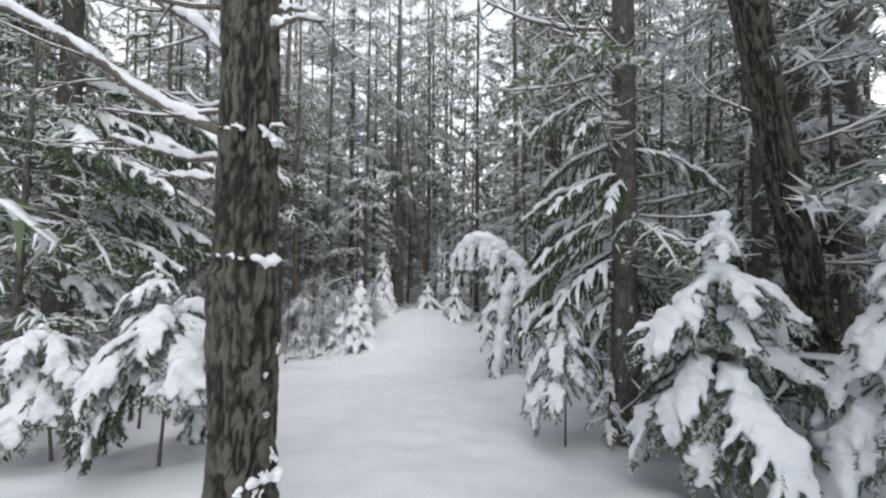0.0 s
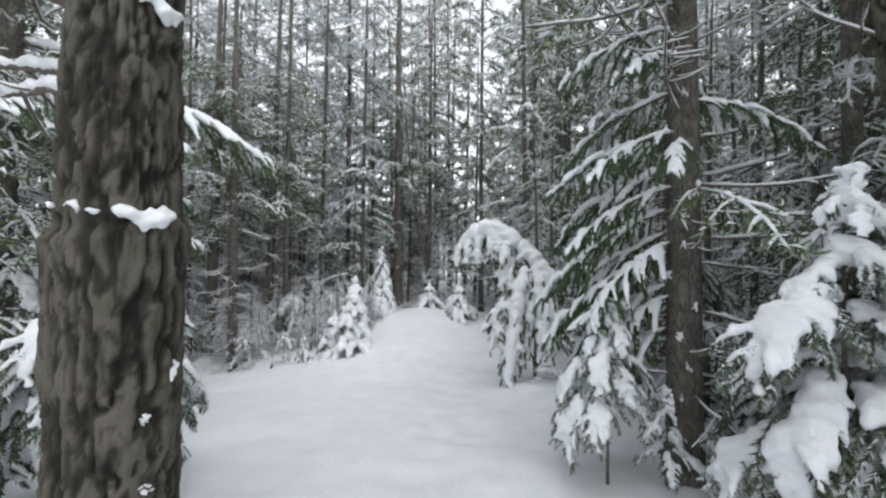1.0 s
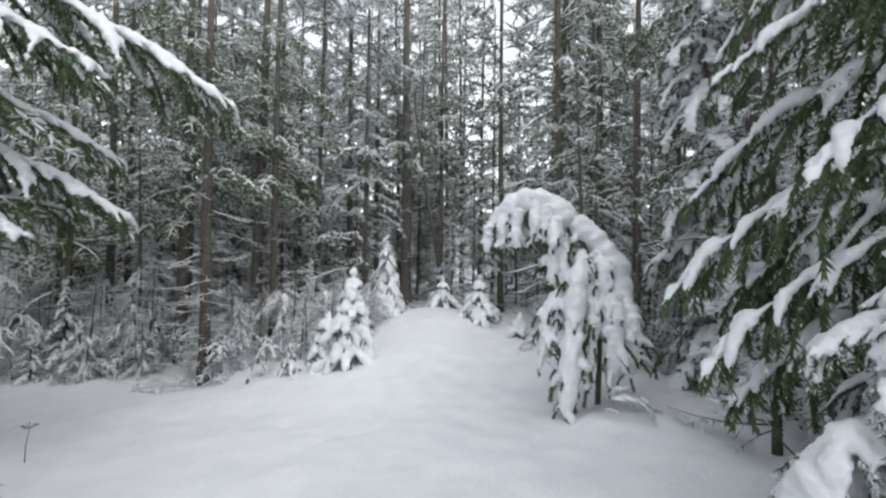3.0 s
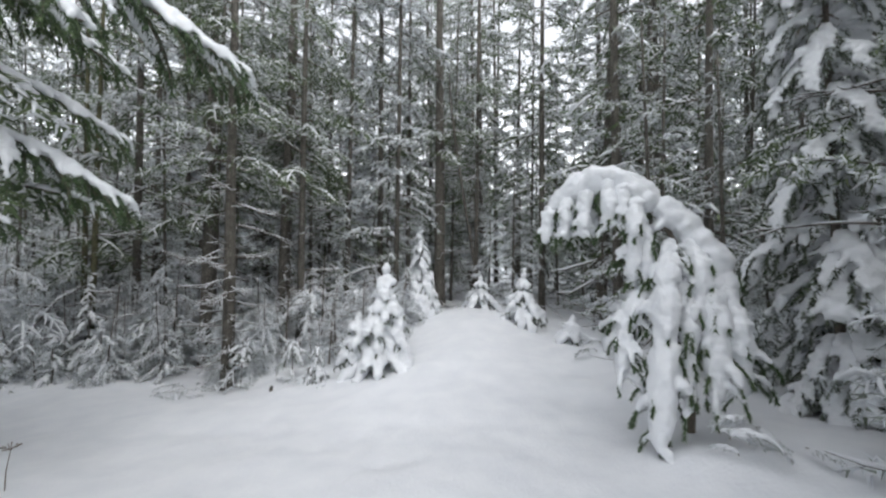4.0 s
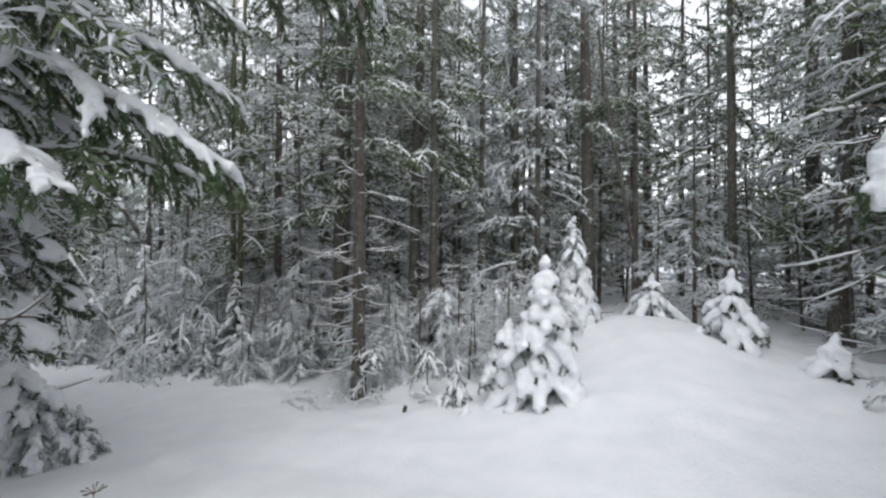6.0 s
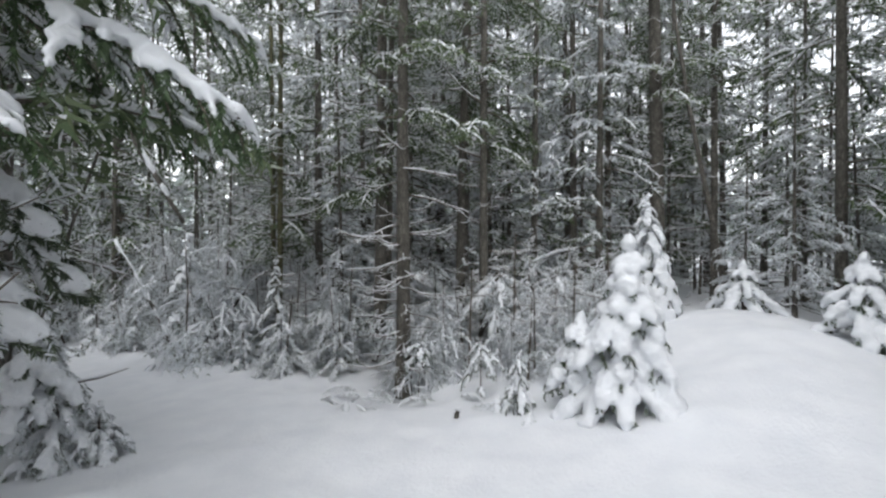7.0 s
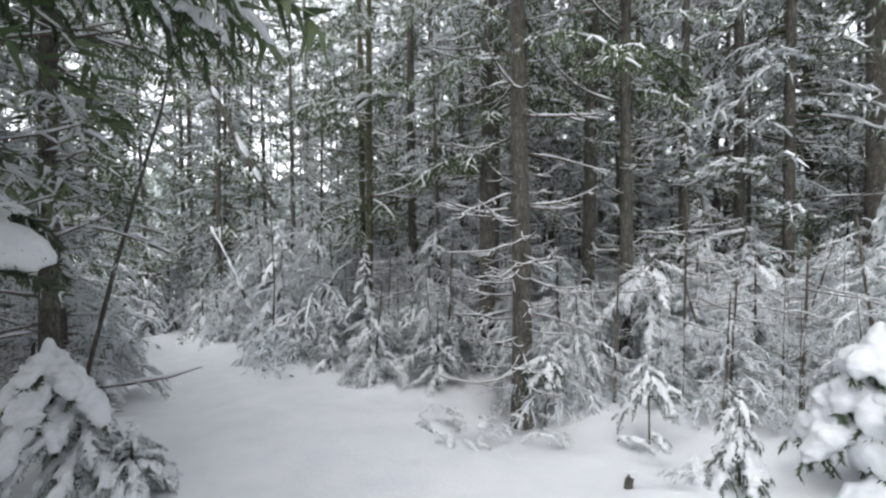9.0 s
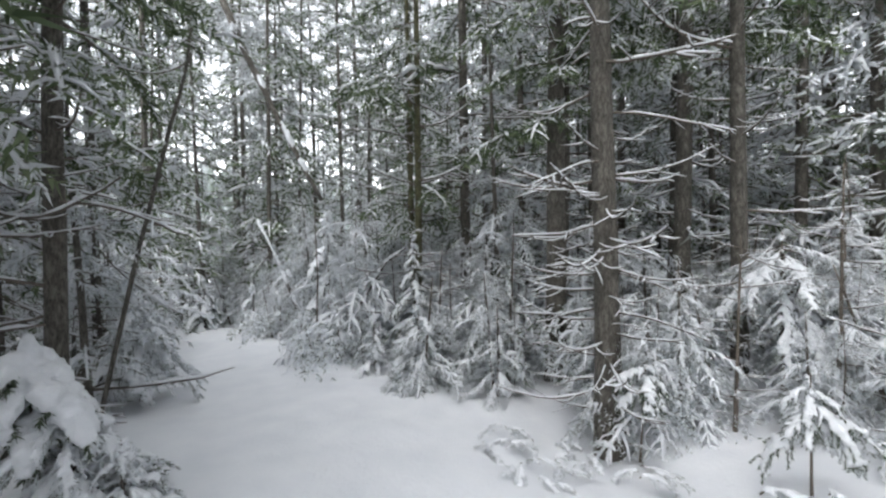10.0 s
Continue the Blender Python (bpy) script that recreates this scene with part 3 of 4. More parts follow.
# ---------------------------------------------------------------- trees deeper in the wood: trunk, branches, crown, snow
def lite_limb(seed, needled, twigs, blades, blade, snow_r):
    rng = np.random.default_rng(seed)
    wood, leaf, snow = Geo(), Geo(), Geo()
    if needled:
        main = curve_points((0, 0, 0), 0, rng.uniform(-5, 12), rng.uniform(-50, -20), 1.0, 5, 1.2, 0.06, rng)
    else:
        main = curve_points((0, 0, 0), 0, rng.uniform(-30, 5), rng.uniform(-5, 40), 1.0, 5, 1.0, 0.14, rng)
    tube(wood, main, np.linspace(0.013, 0.005, 5), 3)
    snow_on(snow, main[1:], snow_r * np.linspace(1, 0.6, 4), rng, 3, 0.8, 0.85, 0.5)
    for i in range(twigs):
        s = rng.uniform(0.2, 0.97)
        p, d = along(main, np.array([s]))
        az = math.atan2(d[0, 1], d[0, 0]) + (1 if i % 2 else -1) * rng.uniform(0.5, 1.1)
        q = curve_points(p[0], az, rng.uniform(-20, 5), rng.uniform(-75, -35) if needled else rng.uniform(-30, 30), rng.uniform(0.2, 0.5), 3, 1, 0.1, rng)
        if needled:
            needles(leaf, q, blades, blade, blade * 0.2, rng)
        else:
            tube(wood, q, np.linspace(0.006, 0.003, 3), 3)
        snow_on(snow, q[: 2 + (rng.random() < 0.4)], snow_r * (rng.uniform(0.6, 1.2) if needled else 0.6), rng, 3, 0.9, 0.85, 0.4)
    if needled:
        needles(leaf, main, blades, blade, blade * 0.2, rng, 0.2)
    return [(np.concatenate(g.v), g.f) if g.n else None for g in (wood, leaf, snow)]


LITE_GREEN = [lite_limb(600 + i, True, 5, 40, 0.12, 0.029) for i in range(6)]
LITE_FAR = [lite_limb(620 + i, True, 3, 16, 0.22, 0.032) for i in range(6)]
LITE_DEAD = [lite_limb(640 + i, False, 3, 0, 0, 0.022) for i in range(6)]
LITE_FROST = [green_bough(660 + i, 20, 50, 0.055, 0.2, -74, -84, 0.030, 4, None, 0.7, 6, 4, True, False, 0.95) for i in range(6)]


def merge(geo, piece, m):
    if piece is None:
        return
    v, f = piece
    a = np.array(m)
    base = geo.n
    geo.v.append(v @ a[:3, :3].T + a[:3, 3])
    geo.n += len(v)
    geo.f.extend([[i + base for i in q] for q in f])


def far_kit(seed, h, r, dead_to, green_from, n_dead, n_green, reach, needle_mat, taper, live_kit, bark):
    rng = np.random.default_rng(seed)
    trunk, p = trunk_geo(h, r, r * 0.3, seed, (rng.uniform(-0.3, 0.3), rng.uniform(-0.3, 0.3)), 6, 8, 0.05)
    wood, leaf, snow = Geo(), Geo(), Geo()
    for i in range(n_dead + n_green):
        if i >= n_dead:
            u = (i - n_dead + rng.uniform(0, 1)) / n_green
            z = green_from + (h - green_from) * u
            size = reach * (1 - taper * u) * rng.uniform(0.6, 1.2)
            kit = live_kit[rng.integers(6)]
        else:
            z = 0.2 + (dead_to - 0.2) * (i + rng.uniform(0, 1)) / n_dead
            size = rng.uniform(0.5, 1.5)
            kit = LITE_DEAD[rng.integers(6)]
        x, y = on_trunk(p, z)
        m = pose(x, y, z, 0, 0, rng.uniform(0, 360)) @ pose(0, 0, 0, 0, rng.uniform(-8, 24), 0) @ Matrix.Scale(size, 4)
        for geo, piece in zip((wood, leaf, snow), kit):
            merge(geo, piece, m)
    return {"trunk": trunk.mesh("trunk", bark), "branchwork": wood.mesh("branchwork", TWIG), "crown": leaf.mesh("crown", needle_mat, False), "snow": snow.mesh("snow", SNOW)}


WOOD_POLE = [far_kit(700 + i, 12 + i, 0.055 + 0.011 * i, 3.5, 1.0 + 0.25 * i, 14, 64, 1.65, NEEDLES_WOOD if i % 3 else NEEDLES_GREY, 0.2, LITE_GREEN, BARK_GREY) for i in range(6)]
WOOD_BUSHY = [far_kit(720 + i, 3.2 + 1.3 * i, 0.035 + 0.01 * i, 0.8, 0.25, 3, 46, 1.0 + 0.1 * i, NEEDLES_GREY if i != 2 else NEEDLES_WOOD, 0.75, LITE_GREEN, BARK_GREY) for i in range(4)]
LITTLE = [far_kit(760 + i, 1.0, 0.016, 0.1, 0.1, 0, 38 + 2 * i, 0.56, NEEDLES_GREY, 0.82, LITE_FROST, TWIG) for i in range(6)]


FROSTED = [far_kit(780 + i, 2.2 + 0.6 * i, 0.03, 0.4, 0.15, 0, 62, 0.95, NEEDLES_GREY, 0.78, LITE_FROST, BARK_GREY) for i in range(3)]


def far_tree(kit, x, y, turn, size, label, group):
    t = thing("spruce_tree", x, y, gz(x, y), label, "tree", group, turn, size)
    for key in ("trunk", "branchwork", "crown", "snow"):
        o = put(key, kit[key], t)
        if key != "trunk":
            tagged(o, kind="stuff")
    return t


def free(x, y):
    """Whether wild trees may stand here: off the trail and out of the opening beside it."""
    if y < 9 and -3.6 < x < 3.9:
        return False
    if -2.6 < x < 2.3 and y < 17.5:
        return False
    if -15.5 < x < 0 and 8.2 - 0.10 * (x + 5) < y < 12.6:
        return False
    if -18 < x <= -15.5 and 10.3 < y < 12.4:
        return False
    if -7.8 < x < 0 and 0 < y < 9:
        return False
    if -4.9 < x < -2.2 and y < 16.5:
        return False
    return True


def scatter(n, box, gap, rng, seen):
    out = []
    for _ in range(n * 30):
        x, y = rng.uniform(box[0], box[1]), rng.uniform(box[2], box[3])
        if free(x, y) and all((x - a) ** 2 + (y - b) ** 2 > gap * gap for a, b in seen):
            seen.append((x, y))
            out.append((x, y))
            if len(out) == n:
                break
    return out


# ---------------------------------------------------------------- trees of the wood's edge
TRUNKS = [
    # x, y, height, radius, lean x, lean y, first green limb, bark
    (-5.98, 12.5, 13, 0.14, -0.6, 1.0, 4.6, 0),
    (-7.2, 13.5, 13, 0.15, 0.1, 0.2, 3.6, 0),
    (-5.3, 14.5, 13, 0.10, 0.0, 0.3, 3.6, 0),
    (-6.1, 15.0, 14, 0.12, 0.25, 0.2, 4.0, 0),
    (-6.5, 16.1, 14, 0.14, 0.2, 0.2, 3.6, 0),
    (-7.4, 14.0, 13, 0.09, 0.1, 0.2, 3.0, 0),
    (-9.9, 13.2, 12, 0.075, 0.1, 0.1, 2.4, 1),
    (-10.25, 13.35, 12, 0.07, -0.2, 0.1, 2.4, 1),
    (-2.1, 19.1, 17, 0.22, -0.1, 0.4, 4.5, 0),
    (-0.75, 19.6, 14, 0.10, 0.1, 0.2, 3.6, 0),
    (3.2, 17.6, 15, 0.18, 0.7, 0.3, 4.0, 0),
    (-3.4, 19.9, 14, 0.11, 0.0, 0.2, 3.6, 0),
    (-9.05, 8.0, 12, 0.10, 0.0, 0.0, 2.6, 0),
    (-8.87, 8.42, 12, 0.085, 0.25, 0.1, 2.6, 0),
    (6.1, 7.0, 13, 0.22, 0.2, 0.0, 2.0, 0),
    (3.9, 8.9, 12, 0.13, 0.0, 0.2, 1.4, 0),
]
taken = []
for i, (x, y, h, r, lx, ly, gf, moss) in enumerate(TRUNKS):
    taken.append((x, y))
    tree = pole_tree(x, y, h, r, 1000 + i, (lx, ly), 0.35, 34 if i == 0 else 21, gf, 20, 1.25, 1.6, BARK_MOSS if moss else BARK_GREY,
              "slender twin spruce stem greened with moss" if moss else "")
    if i == 0:
        limbs = np.random.default_rng(17)
        for k in range(24):
            z = 0.55 + 2.6 * (k + limbs.uniform(0, 1)) / 24
            hang_limb(DEAD, tree, z, limbs.uniform(150, 290) if k % 3 else limbs.uniform(-60, 60), limbs.uniform(-16, 2), limbs.uniform(0.8, 1.35), limbs, (lx * z / h, ly * z / h))

rng = np.random.default_rng(11)
POLE = "tall snow-dusted spruce in the dense wood"
BUSHY = "bushy young spruce dusted with snow down to the ground"
for x, y in scatter(85, (-24, 14, 13.0, 29), 1.15, rng, taken) + scatter(26, (3.9, 13, 1, 22), 1.2, rng, taken) + scatter(9, (-12, -8, 5.5, 9), 1.2, rng, taken) + scatter(12, (-25, -15.6, 8.5, 17), 1.2, rng, taken):
    far_tree(WOOD_POLE[rng.integers(6)], x, y, rng.uniform(0, 360), rng.uniform(0.85, 1.15), POLE, "spruces in the wood")
for x, y in scatter(60, (-22, 12, 13.4, 24), 0.9, rng, taken) + scatter(16, (3.6, 11, 2, 20), 0.9, rng, taken) + scatter(10, (2.4, 8, 10.5, 18), 1.0, rng, taken) + scatter(7, (-15, -8.5, 7.0, 9), 0.9, rng, taken) + scatter(12, (-24, -15.6, 8, 16), 1.0, rng, taken):
    far_tree(WOOD_BUSHY[rng.integers(4)], x, y, rng.uniform(0, 360), rng.uniform(0.7, 1.15), BUSHY, "bushy spruces in the wood")


# spruces beside and behind the first steps, the unseen ones added to cast shade
for x, y, kind, size in [(-4.1, 1.2, 2, 1.0), (-8.2, 5.9, 2, 1.0), (-9.8, 7.2, 4, 1.0), (-7.3, 5.7, 5, 1.0), (3.4, 0.2, 2, 1.0), (2.8, -2.2, 4, 1.0)]:
    far_tree(WOOD_POLE[kind], x, y, 130 * x, size, POLE, "spruces in the wood")
for x, y, kind, size in [(-4.2, 18.6, 3, 1.3), (-6.4, 19.4, 0, 1.5), (-9.0, 19.6, 3, 1.4), (-5.0, 22.0, 3, 1.6), (-11.2, 18.8, 3, 1.3), (-0.5, 24.2, 5, 1.2), (0.3, 26.5, 4, 1.3), (-2.9, 23.6, 2, 1.35), (4.7, 22.4, 5, 1.3), (5.2, 19.5, 4, 1.2), (-1.0, 28.5, 5, 1.6)]:
    far_tree(WOOD_POLE[kind], x, y, 130 * x, size, POLE, "spruces in the wood")
for x, y, kind, size in [(-7.8, 6.5, 2, 1.3), (-6.0, 5.6, 2, 1.1)]:
    far_tree(WOOD_BUSHY[kind], x, y, 130 * x, size, BUSHY, "bushy spruces in the wood")
# dark bushy spruces close behind the firs on the bank
for x, y, kind, size in [(3.55, 6.7, 3, 0.8), (4.3, 6.0, 2, 1.1), (3.7, 8.1, 3, 0.85), (4.6, 7.3, 2, 1.2), (4.9, 4.9, 1, 1.1), (3.1, 6.3, 2, 1.0), (2.9, 7.4, 3, 0.7), (5.3, 8.4, 3, 1.0), (6.2, 6.2, 3, 1.0), (5.1, 6.5, 1, 1.0)]:
    far_tree(WOOD_BUSHY[kind], x, y, 130 * x, size, BUSHY, "bushy spruces in the wood")


def far_wood(places, seed):
    """The wood beyond: too dense and far to tell its trees apart."""
    rng = np.random.default_rng(seed)
    body = {"trunk": Geo(), "crown": Geo(), "snow": Geo()}
    for x, y in places:
        h = rng.uniform(13, 16) if 0.03 < x / max(y, 1) < 0.15 else rng.uniform(18, 25)
        base = pose(x, y, gz(x, y))
        r = rng.uniform(0.05, 0.14)
        tube(body["trunk"], np.array([(x, y, gz(x, y) - 0.3), (x + rng.uniform(-0.2, 0.2), y, h * 0.5), (x + rng.uniform(-0.4, 0.4), y, h)]), np.array([r, r * 0.7, r * 0.2]), 5)
        for i in range(50):
            u = (i + rng.uniform(0, 1)) / 50
            m = base @ pose(0, 0, 0.5 + (h - 0.5) * u, 0, 0, rng.uniform(0, 360)) @ pose(0, 0, 0, 0, rng.uniform(-8, 24), 0) @ Matrix.Scale(2.3 * (1 - 0.25 * u) * rng.uniform(0.6, 1.2), 4)
            _, leaf, snow = LITE_FAR[rng.integers(6)]
            merge(body["crown"], leaf, m)
            merge(body["snow"], snow, m)
    t = thing("far_wood", 0, 0, 0, "dense far spruce wood grey with snow", "woods", kind="stuff")
    for key, mat in (("trunk", BARK_GREY), ("crown", NEEDLES_GREY), ("snow", SNOW)):
        tagged(put(key, body[key].mesh(key, mat, key != "crown"), t), kind="stuff")


# the last box lies unseen behind the start, added to close off light
far_wood(scatter(105, (-40, 30, 27, 48), 1.6, rng, taken) + scatter(34, (-42, -20, -2, 27), 1.7, rng, taken) + scatter(14, (-18, 18, -14, -4), 2.5, rng, taken), 13)


def distant_wood():
    """The hazy wood that closes every gap between the stems, with a ragged skyline."""
    n = 900
    a = np.linspace(0, 2 * np.pi, n, endpoint=False)
    top = 9.5 + 2.2 * vnoise(a * 14, 3.0) + 2.6 * np.abs(vnoise(a * 70, 8.0)) + 1.6 * vnoise(a * 190, 5.0)
    c, s = np.cos(a), np.sin(a)
    v = np.concatenate([np.stack([64 * c - 5, 64 * s + 10, np.full(n, -8.0)], 1), np.stack([64 * c - 5, 64 * s + 10, top], 1)])
    i = np.arange(n)
    j = (i + 1) % n
    g = Geo()
    g.add(v, np.stack([i, j, j + n, i + n], 1))
    m, nodes, links, b = material("distant_wood", 0.95)
    co = nodes.new("ShaderNodeTexCoord")
    mp = nodes.new("ShaderNodeMapping")
    mp.inputs["Scale"].default_value = (1, 1, 0.35)
    links.new(co.outputs["Object"], mp.inputs[0])
    fine = node(nodes, "ShaderNodeTexNoise", Scale=1.9, Detail=6.0, Roughness=0.65)
    links.new(mp.outputs[0], fine.inputs["Vector"])
    # haze and snow flecks are both painted into these grey tones
    tone = ramp(nodes, [(0.36, (0.10, 0.12, 0.10)), (0.5, (0.22, 0.25, 0.23)), (0.66, (0.55, 0.58, 0.60))])
    links.new(fine.outputs["Fac"], tone.inputs[0])
    links.new(tone.outputs[0], b.inputs["Base Color"])
    tagged(new("backdrop", g.mesh("backdrop", m)), "distant hazy grey-green spruce wood under snow", "woods", kind="structure")


distant_wood()

# frosted undergrowth along the edge of the wood
low = []
edge = np.random.default_rng(12)
for _ in range(1500):
    x, y = edge.uniform(-18, -2.6), 12.0 + abs(edge.normal(0, 2.1))
    if (x > -3.2 and y < 13) or (x > -7.2 and y < 12.9):
        continue
    if all((x - a) ** 2 + (y - b) ** 2 > 0.3 for a, b in low) and len(low) < 84:
        low.append((x, y))
        h = edge.uniform(0.6, 1.5) + 0.2 * min(y - 12, 3.5)
        t = thing("young_spruce", x, y, gz(x, y), "grey frosted little spruce at the wood's edge", "young spruce", "frosted little spruces", edge.uniform(0, 360), h)
        kit = LITTLE[edge.integers(6)]
        for key, name in (("trunk", "stem"), ("crown", "needles"), ("snow", "snow")):
            o = put(name, kit[key], t)
            if key != "trunk":
                tagged(o, kind="stuff")


# taller frosted spruces behind them, up both sides of the track
for x, y, kind, size in [(-8.3, 13.2, 0, 1.0), (-9.0, 14.2, 1, 1.0), (-10.8, 13.0, 0, 1.1), (-11.3, 14.0, 2, 1.0), (-12.4, 13.6, 1, 1.1), (-14.2, 13.2, 2, 1.1), (-15.4, 13.4, 1, 1.2), (-16.5, 13.6, 2, 1.1), (-17.8, 12.8, 1, 1.2), (-19.0, 12.2, 2, 1.2), (-20.5, 11.2, 2, 1.3), (-13.0, 15.0, 2, 1.3), (-15.6, 15.4, 2, 1.4), (-18.2, 14.8, 2, 1.4),
                         (-11.8, 8.5, 0, 1.0), (-13.2, 8.9, 1, 1.0), (-14.6, 9.2, 0, 1.1), (-16.0, 9.6, 1, 1.0), (-12.4, 7.3, 2, 1.1), (-14.2, 7.8, 2, 1.1), (-16.8, 8.6, 2, 1.2), (-18.8, 9.6, 2, 1.2), (-7.0, 13.9, 0, 0.9), (-4.3, 15.3, 1, 0.9), (-6.3, 14.3, 0, 0.9)]:
    far_tree(FROSTED[kind], x, y, 97 * x, size, "frosted young spruce grey-white with clinging snow", "frosted spruces at the wood's edge")


def thicket():
    """The tangle of frosted seedlings under the edge of the wood, too dense to count."""
    rng = np.random.default_rng(15)
    patches = []
    for _ in range(3):
        body = {"stem": Geo(), "needles": Geo(), "snow": Geo()}
        for i in range(5):
            base = pose(rng.uniform(-0.9, 0.9), rng.uniform(-0.6, 0.6), -0.05, 0, 0, rng.uniform(0, 360)) @ Matrix.Scale(rng.uniform(0.7, 1.7), 4)
            tube(body["stem"], np.array([base @ Vector((0, 0, -0.2)), base @ Vector((0.03, 0, 0.5)), base @ Vector((0, 0.02, 1.0))]), np.array([0.008, 0.006, 0.003]), 4)
            for k in range(20):
                u = (k + rng.uniform(0, 1)) / 20
                m = base @ pose(0, 0, 0.1 + 0.88 * u, 0, 0, rng.uniform(0, 360)) @ pose(0, 0, 0, 0, rng.uniform(-8, 20), 0) @ Matrix.Scale(0.66 * (1 - 0.75 * u) * rng.uniform(0.7, 1.25), 4)
                _, leaf, snow = LITE_FROST[rng.integers(6)]
                merge(body["needles"], leaf, m)
                merge(body["snow"], snow, m)
        patches.append([(k, body[k].mesh(k, mat, k != "needles")) for k, mat in (("stem", TWIG), ("needles", NEEDLES_GREY), ("snow", SNOW))])
    t = thing("undergrowth", 0, 0, 0, "tangled undergrowth of frosted grey seedlings", "undergrowth", kind="stuff")
    spots = []
    for i, (x, y) in enumerate([(-8.4, 14.1), (-9.3, 14.6), (-10.9, 13.9), (-11.6, 14.6), (-12.2, 13.4), (-13.6, 14.3), (-14.4, 13.4), (-15.4, 14.2), (-16.4, 13.3), (-17.2, 14.4), (-18.2, 12.9), (-17.3, 8.4), (-16.2, 7.7), (-15.2, 7.9)]):
        for k, me in patches[i % 3]:
            tagged(put(k, me, t, pose(x, y, gz(x, y), 0, 0, 77 * i) @ Matrix.Scale(rng.uniform(1.5, 2.3), 4)), kind="stuff")
    for _ in range(900):
        x, y = rng.uniform(-19, -2.9), 13.3 + abs(rng.normal(0, 2.0))
        if len(spots) < 40 and all((x - a) ** 2 + (y - b) ** 2 > 0.9 for a, b in spots):
            spots.append((x, y))
            for k, me in patches[len(spots) % 3]:
                tagged(put(k, me, t, pose(x, y, gz(x, y), 0, 0, rng.uniform(0, 360))), kind="stuff")


thicket()

# ---------------------------------------------------------------- snow-laden young firs beside the trail
young_fir(2.5, 3.7, 2.6, 1.3, 21, ARCH, 5, 6, 0.3, "broad young fir heavy with thick snow beside the trail", 1.1, 1.1, 0.022, -6, (0.02, 0), "young_fir", 0, 0.62)
young_fir(3.4, 2.95, 2.65, 0.9, 22, PILLOW, 6, 6, 0.25, "young fir under a thick hood of snow", 1.2, 1.0, 0.022, -10, (0, 0), "young_fir", 0, 0.45)
young_fir(1.5, 4.95, 1.9, 0.72, 23, ARCH, 4, 6, 0.5, "slim sapling hung with thick pads of snow", 1.1, 0.9, 0.016, -14, (0, 0), "young_fir", 0, 0.5)
young_fir(1.95, 4.75, 0.95, 0.55, 43, LOADED, 3, 4, 0.4, "slim sapling with snow on hanging twigs", 1.0, 1.0, 0.012)
young_fir(3.75, 9.6, 7.4, 1.15, 44, LOADED, 14, 7, 0.04, "tall young fir draped in heavy snow", 1.1, 0.8, 0.06, -14, (-0.2, 0), "young_fir", 0, 0.22)
young_fir(-3.05, 4.4, 1.75, 1.15, 24, ARCH, 3, 8, 0.62, "drooping young fir buried in snow", 1.1, 1.0, 0.02, -4, (0.12, 0), "young_fir", 0, 0.25)
young_fir(-4.4, 4.6, 1.5, 1.05, 25, ARCH, 3, 8, 0.6, "drooping young fir buried in snow", 1.1, 1.0, 0.02, -4, (-0.1, 0), "young_fir", 0, 0.25)
young_fir(-3.15, 5.35, 0.85, 0.6, 26, LOADED, 4, 6, 0.35, "low snow-covered fir at the trail's edge", 1.1, 1.0, 0.016, -20, (0, 0), "young_fir", 0, 0.4)
young_fir(-4.5, 6.05, 2.5, 0.68, 27, ARCH, 3, 6, 0.68, "drooping young fir buried in snow", 1.1, 1.0, 0.02, 0, (0.25, 0), "young_fir", 0, 0.35)
mantle_fir(-2.5, 11.75, 1.95, 0.95, 128, 7, 8, 0.12, "young fir plastered with rounded pillows of snow", 0.024, 0.138, 0.9, (0.1, 0.05))
mantle_fir(-2.95, 11.9, 1.05, 0.5, 129, 3, 6, 0.35, "low fir lump rounded over with snow", 0.02, 0.11, 0.4)
young_fir(-2.25, 15.4, 2.5, 1.05, 29, PILLOW, 8, 6, 0.15, "slim pointed young fir white with snow", 1.1, 1.1, 0.02, -26, (0, 0), "young_fir", 0, 0.55)

mantle_fir(-7.75, 8.35, 1.2, 0.6, 31, 3, 8, 0.6, "low bushy fir capped with snow by the track", 0.016, 0.095, 0.3)
young_fir(-7.6, 8.5, 0.85, 0.72, 132, BUSH, 4, 8, 0.15, "dark snowy twigs spreading under the bushy fir", 1.0, 0.8, 0.014, 0, (0, 0), "young_fir", 0, 0.45)
young_fir(-7.35, 8.75, 0.6, 0.5, 131, BUSH, 3, 7, 0.15, "dark snowy twigs at the foot of the bushy fir", 1.0, 0.6, 0.014)
young_fir(-10.5, 9.15, 1.35, 0.9, 32, BUSH, 4, 7, 0.25, "dark little spruce with snowy twig ends by the track", 1.0, 1.0, 0.02, 0, (0, 0), "young_fir", 0, 0.4)
young_fir(-14.3, 12.3, 1.1, 0.7, 46, BUSH, 4, 6, 0.1, "", 1.1)
young_fir(-15.3, 12.4, 0.9, 0.7, 47, PILLOW, 3, 6, 0.1, "", 1.1)
young_fir(-12.7, 12.2, 0.95, 0.65, 48, BUSH, 4, 6, 0.1, "", 1.1)
young_fir(-10.7, 12.0, 0.9, 0.6, 49, PILLOW, 3, 6, 0.1, "", 1.1)
young_fir(-8.5, 12.1, 1.25, 0.75, 50, BUSH, 5, 6, 0.1, "", 1.1)
young_fir(-16.6, 12.4, 1.3, 0.8, 55, BUSH, 4, 6, 0.1, "", 1.1)
young_fir(-17.9, 11.4, 1.6, 0.9, 56, LOADED, 5, 6, 0.1, "", 1.1)
